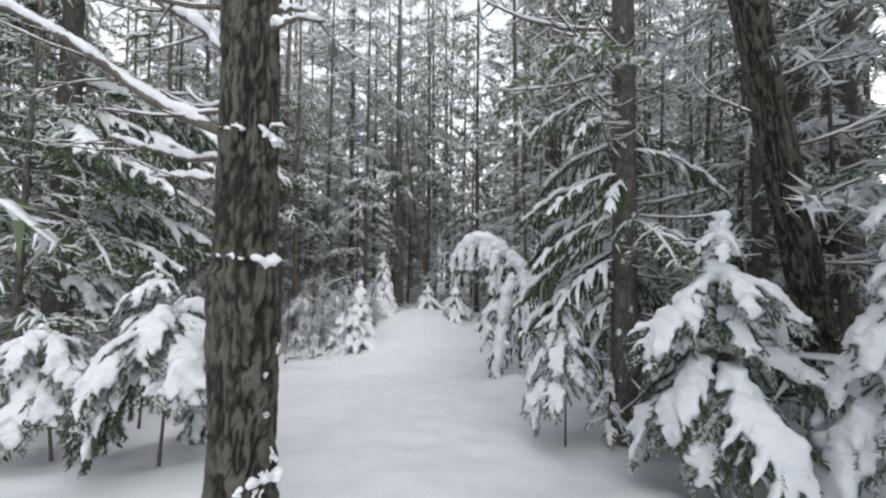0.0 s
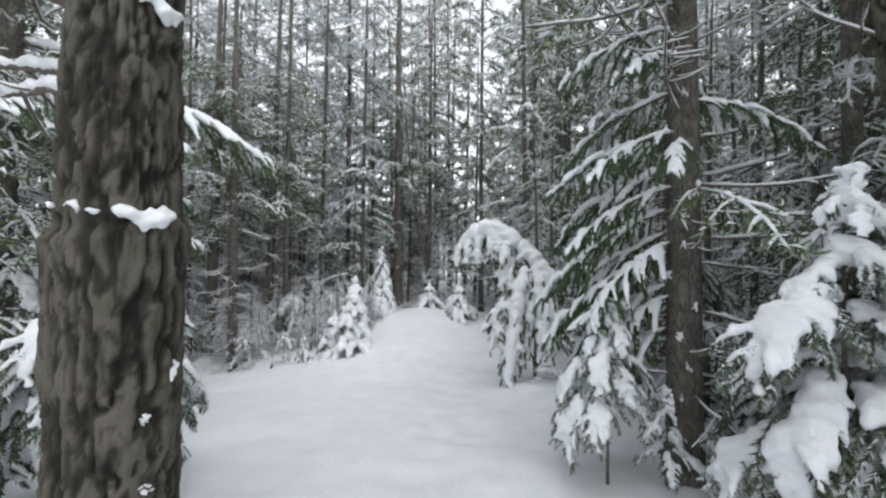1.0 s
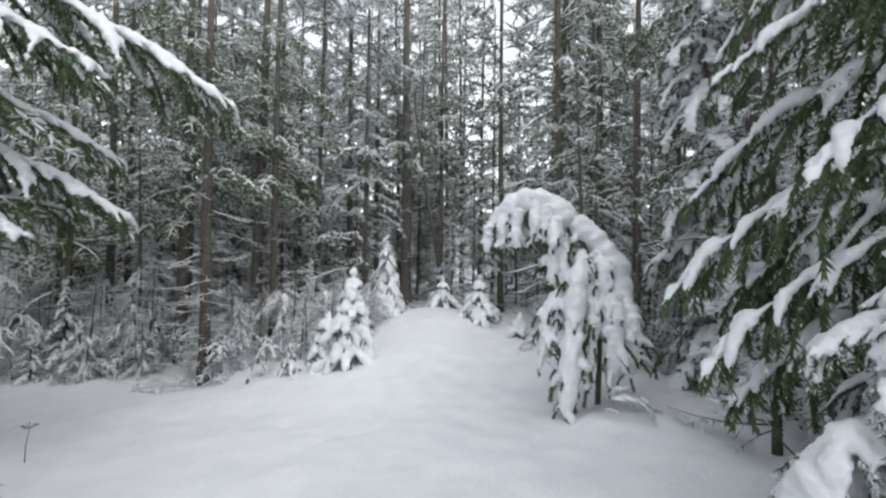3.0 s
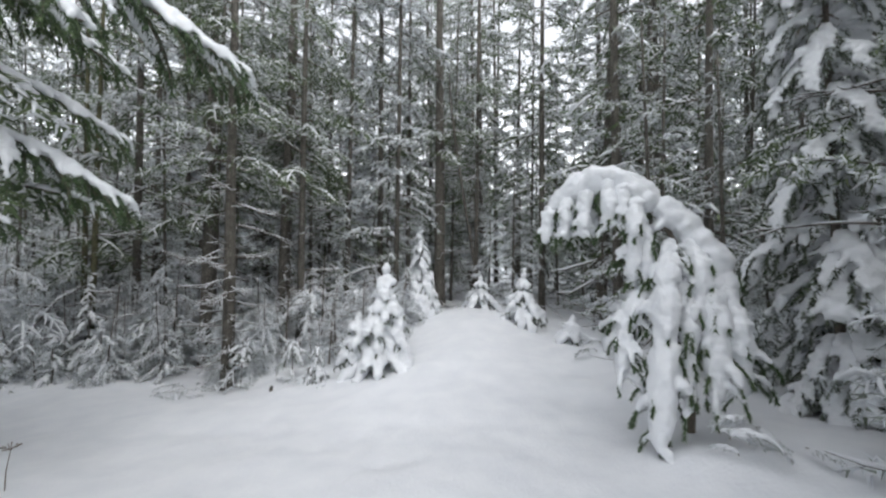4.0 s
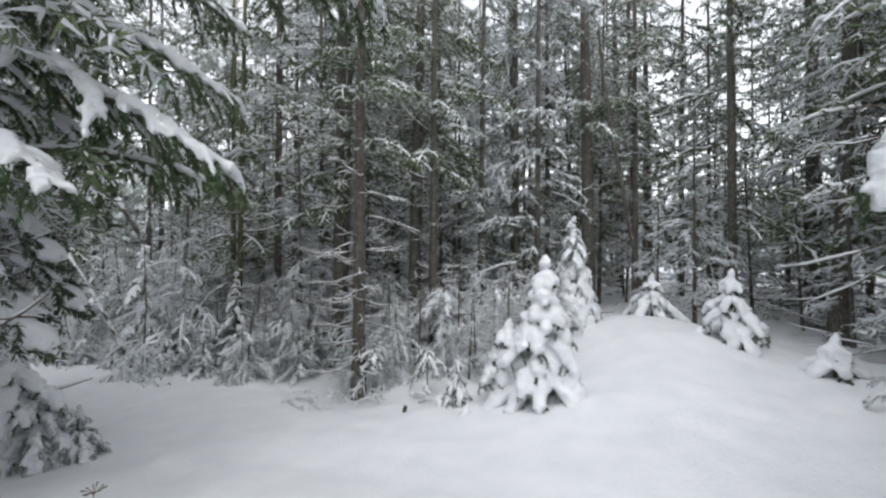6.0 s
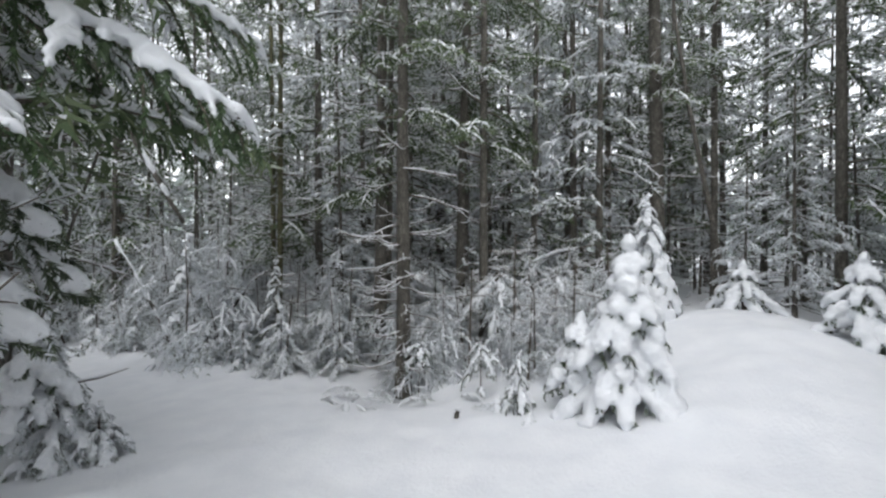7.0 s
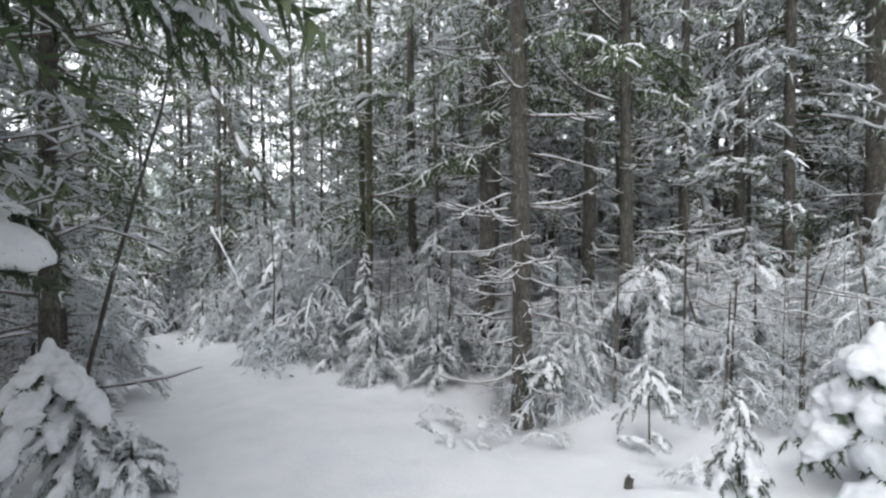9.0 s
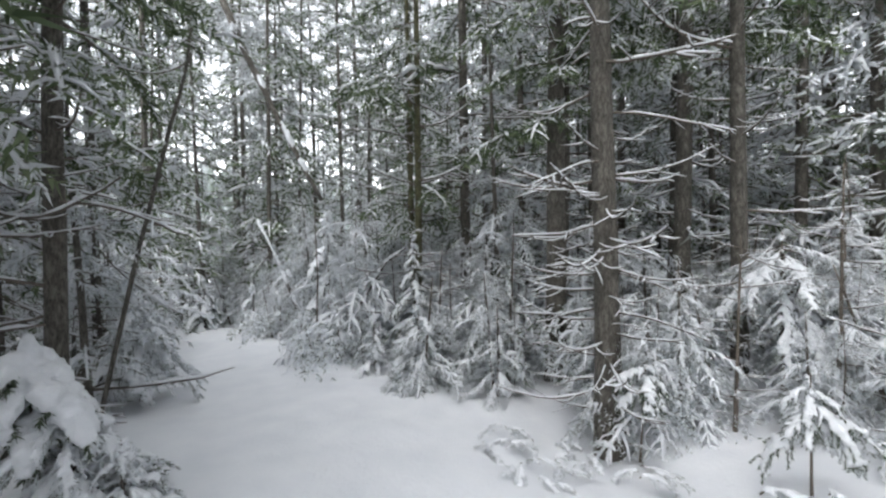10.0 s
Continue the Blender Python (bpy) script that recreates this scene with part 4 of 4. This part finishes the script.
young_fir(-5.68, 12.5, 0.95, 0.42, 58, ARCH, 2, 6, 0.7, "small sapling bowed with snow against the spruce trunk", 1.0, 0.5, 0.014, 0, (0.05, 0), "young_fir", 0, 0.3)
young_fir(-4.45, 12.3, 0.9, 0.42, 59, LOADED, 3, 5, 0.55, "small seedling bowed with snow on a bare stem", 1.0, 0.6, 0.012, 0, (0, 0), "young_fir", 0, 0.35)
young_fir(-4.85, 14.15, 1.75, 1.25, 62, TENT, 3, 7, 0.7, "frosted fir whose boughs hang like a tent", 1.0, 0.3, 0.025, -26, (0, 0), "young_fir", 0, 0.3)
young_fir(-5.55, 13.2, 1.7, 0.55, 63, TENT, 5, 6, 0.42, "grey frosted fir with drooping boughs", 1.0, 0.3, 0.02, -32, (0, 0), "young_fir", 0, 0.6)
young_fir(-9.6, 12.9, 2.2, 0.7, 64, LOADED, 7, 5, 0.2, "slim snow-laden sapling before the mossy stems", 1.0, 0.8, 0.02)
young_fir(-7.5, 12.6, 1.2, 0.6, 57, TENT, 5, 6, 0.12, "frosted little spruce by the snow track", 1.0, 0.4)
mantle_fir(-0.6, 16.6, 0.95, 0.9, 33, 3, 6, 0.2, "seedling buried under a hump of snow", 0.028, 0.11)
mantle_fir(0.45, 14.4, 1.25, 0.9, 34, 4, 6, 0.2, "seedling buried under a hump of snow", 0.028, 0.11)
mantle_fir(2.2, 12.6, 0.95, 0.75, 45, 3, 6, 0.2, "seedling buried under a hump of snow", 0.03, 0.12)
mantle_fir(1.35, 13.2, 0.5, 0.5, 145, 2, 5, 0.2, "seedling buried under a hump of snow", 0.03, 0.11)
young_fir(-9.5, 12.0, 1.0, 0.6, 35, BUSH, 4, 5, 0.1)
young_fir(-11.8, 12.4, 1.2, 0.6, 36, PILLOW, 4, 5, 0.1)
young_fir(-3.7, 14.0, 1.6, 0.95, 37, TENT, 4, 6, 0.35, "grey frosted fir with drooping boughs", 1.0, 0.25, 0.02, -30, (0, 0), "young_fir", 0, 0.5)
young_fir(-3.68, 11.7, 0.72, 0.4, 38, LOADED, 4, 6, 0.25, "small seedling bowed with snow", 1.0, 0.6, 0.012, -12, (0, 0), "young_fir", 0, 0.5)

# the fir whose combed boughs hang over the trail
big = pole_tree(2.18, 4.9, 14, 0.165, 41, (0.1, 0.2), 0.8, 26, 2.6, 16, 1.2, 1.7, None, "dark fir with snow-combed boughs reaching over the trail", top=9.0)
r41 = np.random.default_rng(41)
for z, az, pitch, size in [(3.0, 120, -14, 1.8), (2.6, 132, -18, 1.8), (2.2, 145, -22, 1.6), (1.9, 122, -26, 1.7), (3.3, 150, -10, 1.4), (3.7, 130, -8, 1.4), (1.5, 135, -30, 1.4), (2.8, 172, -16, 1.2), (2.3, 180, -26, 1.2), (3.3, 192, -12, 1.1), (4.3, 170, -8, 1.2), (1.8, 160, -28, 1.1), (4.0, 215, -8, 1.0), (2.4, 110, -20, 1.7), (3.2, 235, -14, 0.9),
                           (1.6, 20, -25, 1.2), (2.8, 0, -16, 1.2), (3.6, 340, -12, 1.2), (2.2, 45, -22, 1.2), (4.0, 60, -10, 1.3)]:
    heavy = z <= 2.3 and az >= 240
    hang_limb(LOADED if heavy else COMB, big, z, az, pitch, size * (0.72 if heavy else 1.0), r41, (0, 0), 1.0)
for z, az, pitch, size in [(5.1, 180, 4, 2.0), (4.6, 176, -6, 1.5), (4.4, 215, 30, 1.6), (4.9, 150, 25, 1.5), (3.9, 185, 35, 1.3)]:
    hang_limb(DEAD, big, z, az, pitch, size, r41, (0, 0), 1.0)

# the spruce whose long boughs reach in over the bend
long_spruce = pole_tree(-6.85, 7.15, 13, 0.24, 61, (0.2, 0.1), 0.8, 30, 2.6, 46, 1.35, 2.1, None, "old spruce with long snow-covered boughs over the bend")
r61 = np.random.default_rng(61)
for z, az, pitch, size in [(3.95, 27, -8, 3.0), (5.9, 27, -6, 4.2), (3.5, 48, -8, 2.3), (3.2, 5, -6, 2.3), (4.6, 44, -6, 2.8), (4.6, -10, -6, 2.6), (5.6, 60, -6, 2.8), (5.0, -40, -6, 2.6), (5.3, 12, -6, 3.0), (4.2, 75, -8, 2.4)]:
    hang_limb(LONG, long_spruce, z, az, pitch, size, r61, (0, 0), 1.0)

for z, az, pitch, size in [(2.0, 50, 8, 1.5), (1.8, 28, 4, 1.5), (2.2, 12, 6, 1.4), (2.4, 38, 8, 1.4), (2.1, -10, 4, 1.3)]:
    hang_limb(ARCH, long_spruce, z, az, pitch, size, r61, (0, 0), 1.0)

# near pine beside the start
near = thing("pine_tree", -1.32, 2.7, gz(-1.32, 2.7), "rough-barked pine with snow clinging to its bark", "tree")
put("trunk", pine_trunk(12, 0.194, 0.13, 51, (0.05, 0.0), 1.85), near)
snow_ledge(near, 0.235, 1.9, 235, 296, 0.024, 56)
snow_ledge(near, 0.235, 1.88, 308, 345, 0.052, 57)
snow_ledge(near, 0.215, 2.72, 250, 290, 0.02, 58)
snow_ledge(near, 0.215, 2.72, 315, 350, 0.045, 59)
snow_ledge(near, 0.255, 0.5, 290, 350, 0.05, 60)
clinging_snow(near, [(0.15, -0.21, 0.22, 0.14, 0.2), (-0.05, -0.26, 0.02, 0.2, 0.1), (0.24, -0.06, 0.62, 0.08, 0.12), (0.2, -0.13, 0.5, 0.06, 0.12),
                     (0.22, -0.06, 2.65, 0.06, 0.05), (0.23, -0.02, 1.3, 0.03, 0.1), (0.18, -0.18, 0.42, 0.07, 0.1), (0.05, -0.24, 0.3, 0.04, 0.06), (-0.12, -0.22, 0.15, 0.08, 0.1), (0.2, -0.12, 1.15, 0.03, 0.05), (0.21, -0.12, 0.9, 0.04, 0.04)], 54)
r51 = np.random.default_rng(51)
thick_limb(near, [(-0.12, 0, 2.72), (-0.7, 0.1, 2.95), (-1.35, 0.2, 3.4), (-2.0, 0.3, 3.75), (-2.6, 0.3, 3.8)], 0.04, 0.05, 511, 7)
thick_limb(near, [(-0.1, 0, 3.25), (-0.4, 0.1, 3.55), (-0.9, 0.2, 3.85)], 0.03, 0.05, 512, 4)
thick_limb(near, [(-0.12, 0.05, 2.42), (-0.5, 0.2, 2.46), (-0.95, 0.4, 2.5)], 0.02, 0.035, 513, 3)
thick_limb(near, [(-0.12, 0.05, 2.6), (-0.6, 0.35, 2.62), (-1.2, 0.7, 2.85), (-1.7, 0.9, 3.0)], 0.025, 0.045, 514, 6)
thick_limb(near, [(0.12, -0.05, 3.38), (0.3, -0.08, 3.42), (0.52, -0.1, 3.42)], 0.022, 0.04, 515, 1)
thick_limb(near, [(0.12, -0.04, 3.55), (0.28, -0.02, 3.6), (0.42, 0.0, 3.62)], 0.018, 0.03, 516, 0)
thick_limb(near, [(0.15, -0.05, 2.72), (0.24, -0.06, 2.74), (0.34, -0.06, 2.74)], 0.015, 0.025, 517, 0)
for z, az, pitch, size in [(2.9, 175, 5, 1.1), (3.6, 190, 10, 1.5), (3.0, 145, 8, 1.5), (4.0, 60, 10, 1.0)]:
    hang_limb(DEAD, near, z, az, pitch, size, np.random.default_rng(int(az)), (0, 0), 1.0)
# leaning pine
lean_pine = thing("pine_tree", 3.98, 4.0, gz(3.98, 4.0), "leaning furrowed pine trunk behind the snowy firs", "tree")
put("trunk", pine_trunk(12, 0.158, 0.11, 52, (-2.35, 0.0)), lean_pine)
r52 = np.random.default_rng(52)
for z, az, pitch, size in [(3.3, 340, 20, 1.6), (2.7, 350, 25, 1.4), (2.2, 330, 15, 1.3), (3.6, 170, 30, 1.0), (4.0, 20, 15, 1.5)]:
    hang_limb(DEAD, lean_pine, z, az, pitch, size, r52, (-2.35 * z / 12, 0), 1.0)
thick_limb(lean_pine, [(-0.5, -0.12, 2.5), (-0.66, -0.2, 2.62), (-0.85, -0.25, 2.75)], 0.022, 0.028, 518, 0)
plastered = pole_tree(5.4, 5.5, 13, 0.26, 53, (0.1, 0.0), 0.8, 24, 3.4, 16, 1.3, 1.7, None, "thick trunk plastered with blown snow")
r53 = np.random.default_rng(530)
clinging_snow(plastered, [(0.28 * math.cos(a), 0.28 * math.sin(a), z, w, 1.3 * w) for a, z, w in zip(r53.uniform(3.3, 4.9, 22), np.linspace(0.5, 7.0, 22), r53.uniform(0.12, 0.3, 22))], 531)
clinging_snow(big, [(0.152 * math.cos(a), 0.152 * math.sin(a), z, w, 1.6 * w) for a, z, w in zip(r53.uniform(3.1, 5.8, 18), np.linspace(0.3, 5.0, 18), r53.uniform(0.04, 0.08, 18))], 532)
clinging_snow(long_spruce, [(0.23 * math.cos(a), 0.23 * math.sin(a), z, w, 1.2 * w) for a, z, w in zip(r53.uniform(4.6, 6.4, 14), np.linspace(0.6, 5.0, 14), r53.uniform(0.10, 0.26, 14))], 533)


# ---------------------------------------------------------------- the sapling bowed over by its load
def bent_line(ends, n, rounds=3):
    """A smooth line through a few given points."""
    ends = np.array(ends, float)
    k = np.linspace(0, len(ends) - 1, n)
    line = np.stack([np.interp(k, np.arange(len(ends)), ends[:, i]) for i in range(3)], 1)
    for _ in range(rounds):
        line[1:-1] = (line[:-2] + 2 * line[1:-1] + line[2:]) / 4
    return line


def snow_drape(parent, ends, r, seed, fringe=16, drop=0.3):
    """A bough pressed straight down, thick rolls of snow on its outer side, needled twigs hanging under it."""
    rng = np.random.default_rng(seed)
    line = bent_line(ends, 22)
    wood, leaf, snow = Geo(), Geo(), Geo()
    tube(wood, line, np.linspace(0.016, 0.005, 22), 6)
    swell = 0.8 + 0.3 * np.abs(np.sin(np.linspace(0, rng.uniform(5, 8), 21) + rng.uniform(0, 3)))
    snow_on(snow, line[1:], r * swell * np.concatenate([np.linspace(0.7, 1.1, 10), np.linspace(1.1, 0.6, 11)]), rng, 9, 0.35, 0.9, 0.12)
    needles(leaf, line, 300, 0.06, 0.012, rng, 0.1, 0.5)
    for i in range(fringe):
        p, d = along(line, np.array([0.1 + 0.88 * (i + rng.uniform(0, 1)) / fringe]))
        q = curve_points(p[0], rng.uniform(0, 2 * math.pi), rng.uniform(-20, 10), rng.uniform(-92, -75), drop * rng.uniform(0.7, 1.5) + r * 0.8, 8, 0.7, 0.06, rng)
        tube(wood, q[::2], np.linspace(0.006, 0.002, 4), 3)
        needles(leaf, q, 320, 0.055, 0.011, rng, 0.1, 0.5)
        if i % 4 != 3:
            snow_on(snow, q[: rng.integers(5, 8)], r * rng.uniform(0.22, 0.42), rng, 7, 0.3, 0.9, 0.3)
    b = put("branch", wood.mesh("branch", TWIG), parent)
    tagged(put("needles", leaf.mesh("needles", NEEDLES, False), b), kind="stuff")
    tagged(put("snow", melted(snow, max(0.02, r * 0.15), "snow", SNOW, 2), b), kind="stuff")


def bowed_sapling():
    bx, by = 1.75, 9.15
    t = thing("bowed_fir", bx, by, gz(bx, by), "sapling bowed into an arch by a thick load of snow", "young fir")
    t.matrix_basis = pose(0, 0, 0)
    z0 = gz(bx, by)
    stem = bent_line([(1.75, 9.15, z0 - 0.3), (1.82, 9.2, 0.3), (1.72, 9.3, 1.2), (1.4, 9.45, 1.8), (0.98, 9.62, 2.05), (0.6, 9.8, 1.95), (0.36, 9.95, 1.6), (0.27, 10.0, 1.25)], 40, 4)
    g = Geo()
    tube(g, stem, np.linspace(0.045, 0.008, 40), 8)
    put("stem", g.mesh("stem", TWIG), t)
    rng = np.random.default_rng(71)
    cap = Geo()
    arch = bent_line([(1.5, 9.4, 1.68), (1.25, 9.5, 1.93), (0.95, 9.62, 2.06), (0.65, 9.75, 1.98), (0.43, 9.88, 1.75), (0.33, 9.95, 1.5)], 18)
    snow_on(cap, arch, 0.31 * np.concatenate([np.linspace(0.75, 1.1, 8), np.linspace(1.1, 0.6, 10)]), rng, 12, 0.0, 0.72, 0.08)
    put("snow_cap", melted(cap, 0.03, "snow_cap", SNOW, 3), t)
    # fringe of the bowed head
    for i, (x, y, z, dx, dy, n) in enumerate([(1.15, 9.5, 1.95, -0.1, -0.2, 0.5), (0.95, 9.55, 2.0, -0.05, -0.25, 0.6), (0.75, 9.65, 1.95, -0.1, -0.2, 0.65), (0.6, 9.75, 1.9, -0.15, -0.15, 0.6), (0.45, 9.85, 1.75, -0.2, -0.1, 0.5), (0.9, 9.75, 2.0, 0.0, 0.25, 0.6), (0.6, 9.9, 1.85, 0.0, 0.2, 0.55)]):
        snow_drape(t, [(x, y, z), (x + dx * 0.7, y + dy * 0.7, z - 0.08), (x + dx, y + dy, z - n * 0.6), (x + dx * 1.1, y + dy * 1.1, z - n)], 0.11, 720 + i, 14, 0.14)
    # boughs hanging down the stem
    for i, (ends, r) in enumerate([
            ([(1.3, 9.45, 1.82), (1.18, 9.25, 1.65), (1.15, 9.15, 1.2), (1.1, 9.1, 0.8)], 0.13),
            ([(1.4, 9.42, 1.78), (1.75, 9.3, 1.45), (2.0, 9.22, 1.0), (2.1, 9.15, 0.6), (2.12, 9.1, 0.25)], 0.22),
            ([(1.62, 9.25, 1.15), (1.45, 9.0, 0.95), (1.35, 8.85, 0.5), (1.25, 8.65, -0.1), (1.15, 8.5, -0.6), (1.12, 8.44, -0.85)], 0.16),
            ([(1.4, 9.3, 0.75), (1.15, 9.1, 0.55), (0.98, 9.0, 0.2), (0.92, 8.95, -0.3)], 0.12),
            ([(1.85, 9.15, 0.8), (1.9, 8.95, 0.5), (1.85, 8.8, 0.05), (1.75, 8.68, -0.45)], 0.17),
            ([(1.7, 9.15, 0.9), (1.62, 8.9, 0.5), (1.55, 8.75, 0.0), (1.48, 8.62, -0.5)], 0.09),
            ([(1.75, 9.2, 0.3), (1.5, 9.0, 0.15), (1.3, 8.9, -0.3), (1.22, 8.85, -0.6)], 0.09),
            ([(1.35, 9.4, 1.5), (1.3, 9.2, 1.2), (1.25, 9.15, 0.8), (1.2, 9.1, 0.4)], 0.09),
            ([(1.75, 9.25, 1.3), (1.8, 9.05, 1.0), (1.75, 8.95, 0.5), (1.68, 8.9, 0.1)], 0.13),
            ([(1.95, 9.2, 0.9), (2.1, 8.95, 0.5), (2.1, 8.8, 0.0), (2.05, 8.7, -0.35)], 0.14),
            ([(1.6, 9.3, 1.3), (1.5, 9.1, 1.05), (1.4, 9.05, 0.6), (1.35, 9.0, 0.2)], 0.10)]):
        snow_drape(t, ends, r, 740 + i, 18, 0.26)


bowed_sapling()


# ---------------------------------------------------------------- broken and fallen wood
def snowy_stem(name, points, r0, r1, snow_r, label, seed, twigs=6, category="dead stem"):
    """A leaning or fallen dead stem with snow along its upper side."""
    rng = np.random.default_rng(seed)
    ends = np.array(points, float)
    s = np.linspace(0, len(ends) - 1, 18)
    line = np.stack([np.interp(s, np.arange(len(ends)), ends[:, i]) for i in range(3)], 1)
    o = line[0].copy()
    line = line - o + np.cumsum(rng.uniform(-0.012, 0.012, (18, 3)), 0)
    t = thing(name, o[0], o[1], o[2], label, category)
    g = Geo()
    tube(g, line, np.linspace(r0, r1, 18), 7, 1.0, 0.08, rng)
    put("stem", g.mesh("stem", BARK_GREY), t)
    if snow_r:
        g = Geo()
        snow_on(g, line[2:], snow_r, rng, 8, 0.6, 0.8, 0.6)
        put("snow", melted(g, max(0.02, snow_r * 0.25), "snow", SNOW, 2), t)
    for i in range(twigs):
        q, d = along(line, np.array([rng.uniform(0.3, 0.98)]))
        hang_limb(FROST if name == "broken_treetop" and i % 4 else DEAD, t, q[0][2], rng.uniform(0, 360), rng.uniform(-40, 10), rng.uniform(0.4, 0.9), rng, (q[0][0], q[0][1]))


snowy_stem("broken_treetop", [(-13.3, 13.0, 1.5), (-13.9, 12.4, 3.1), (-14.6, 11.7, 5.2), (-15.0, 11.4, 6.4)], 0.05, 0.09, 0.075, "broken treetop hanging aslant, thick with snow", 81, 22)
young_fir(-13.2, 13.1, 3.0, 1.4, 82, LOADED, 7, 6, 0.1, "bushy fir white with heavy snow below the broken treetop", 1.1, 1.0, 0.04)
snowy_stem("leaning_stem", [(-9.75, 8.7, -1.6), (-9.34, 9.12, 0.6), (-9.07, 9.42, 2.1), (-8.95, 9.5, 2.7)], 0.026, 0.014, 0.02, "thin dead stem leaning across the spruces", 83, 7)
snowy_stem("leaning_stem", [(-0.6, 18.6, -0.6), (-0.95, 18.6, 1.6), (-1.4, 18.55, 4.2), (-1.75, 18.55, 6.8), (-1.8, 18.5, 7.6)], 0.07, 0.03, 0.0, "thin dead stem leaning across the spruces", 84, 9)
snowy_stem("leaning_stem", [(-12.2, 12.2, -1.8), (-12.8, 12.0, -0.6), (-13.5, 11.8, 0.5), (-13.9, 11.7, 1.0)], 0.035, 0.02, 0.05, "bowed dead stem lined with snow", 85, 3)
snowy_stem("leaning_stem", [(-10.9, 12.3, -1.7), (-10.7, 12.5, -0.7), (-10.2, 12.7, 0.0), (-9.8, 12.9, 0.3)], 0.03, 0.015, 0.04, "bowed dead stem lined with snow", 86, 3)


def scrub(x, y, seed, n, size, label):
    """Fallen snowy boughs heaped at the foot of a trunk."""
    rng = np.random.default_rng(seed)
    t = thing("fallen_bough", x, y, gz(x, y), label, "fallen branch")
    for i in range(n):
        hang_limb(BUSH if i % 3 else TENT, t, rng.uniform(0.02, 0.2), rng.uniform(0, 360), rng.uniform(5, 25), size * rng.uniform(0.6, 1.2), rng, (rng.uniform(-0.55, 0.55), rng.uniform(-0.3, 0.3)))


scrub(-6.25, 11.55, 91, 30, 0.24, "heap of fallen twigs covered with snow")
scrub(-5.2, 12.1, 92, 8, 0.4, "heap of fallen twigs covered with snow")
scrub(-4.0, 11.7, 93, 6, 0.4, "snowed-in twigs poking from the drift")
scrub(2.0, 8.35, 96, 9, 0.4, "low snowy bough lying on the drift")
scrub(1.9, 12.2, 94, 7, 0.5, "snowed-in twigs poking from the drift")


def weed(x, y, h, seed):
    """A dry umbel on a thin stalk."""
    rng = np.random.default_rng(seed)
    t = thing("dry_weed", x, y, gz(x, y), "dry brown umbel stalk standing in the snow", "plant")
    g = Geo()
    top = np.array([0.03, 0.02, h])
    tube(g, np.stack([np.array([0, 0, -0.1]), np.array([0.01, 0, h * 0.5]), top]), np.array([0.005, 0.004, 0.003]), 5)
    put("stalk", g.mesh("stalk", DRY), t)
    for a in np.arange(11) * 2.4:
        g = Geo()
        e = top + np.array([0.07 * math.cos(a), 0.07 * math.sin(a), 0.035 + rng.uniform(-0.015, 0.015)])
        tube(g, np.stack([top, (top + e) / 2 + np.array([0, 0, 0.006]), e]), np.array([0.0025, 0.002, 0.006]), 4)
        put("umbel_ray", g.mesh("umbel_ray", DRY), t)


weed(-4.97, 7.66, 0.36, 95)

# thin saplings with upswept bare limbs lined with snow
for i, (x, y, h) in enumerate([(-4.4, 13.7, 2.4), (-5.1, 13.3, 1.9), (-3.3, 13.3, 1.7), (-3.9, 12.9, 1.3), (-7.7, 13.1, 2.2), (-9.0, 12.9, 2.0)]):
    pole_tree(x, y, h, 0.022, 3000 + i, (0.05, 0.05), 0.2, 30, h * 0.3, 0, 0.55, 0.5, TWIG, "thin sapling with bare upswept limbs lined with snow", group="thin bare saplings", top=h * 0.97)


def stump(x, y):
    """A broken stem end with a cap of snow."""
    t = thing("stump", x, y, gz(x, y), "broken dark stem end under a snow cap", "stump")
    g = Geo()
    tube(g, np.array([(0, 0, -0.1), (0.01, 0, 0.05), (0.02, 0.01, 0.08), (0.03, 0.01, 0.11)]), np.array([0.035, 0.03, 0.026, 0.02]), 9, 1.0, 0.12, np.random.default_rng(4))
    put("stem", g.mesh("stem", BARK_GREY), t)
    put("snow_cap", CLUMPS[2], t, pose(0.03, 0.01, 0.12) @ Matrix.Diagonal((0.5, 1.8, 0.4, 1)))


stump(-4.35, 11.25)
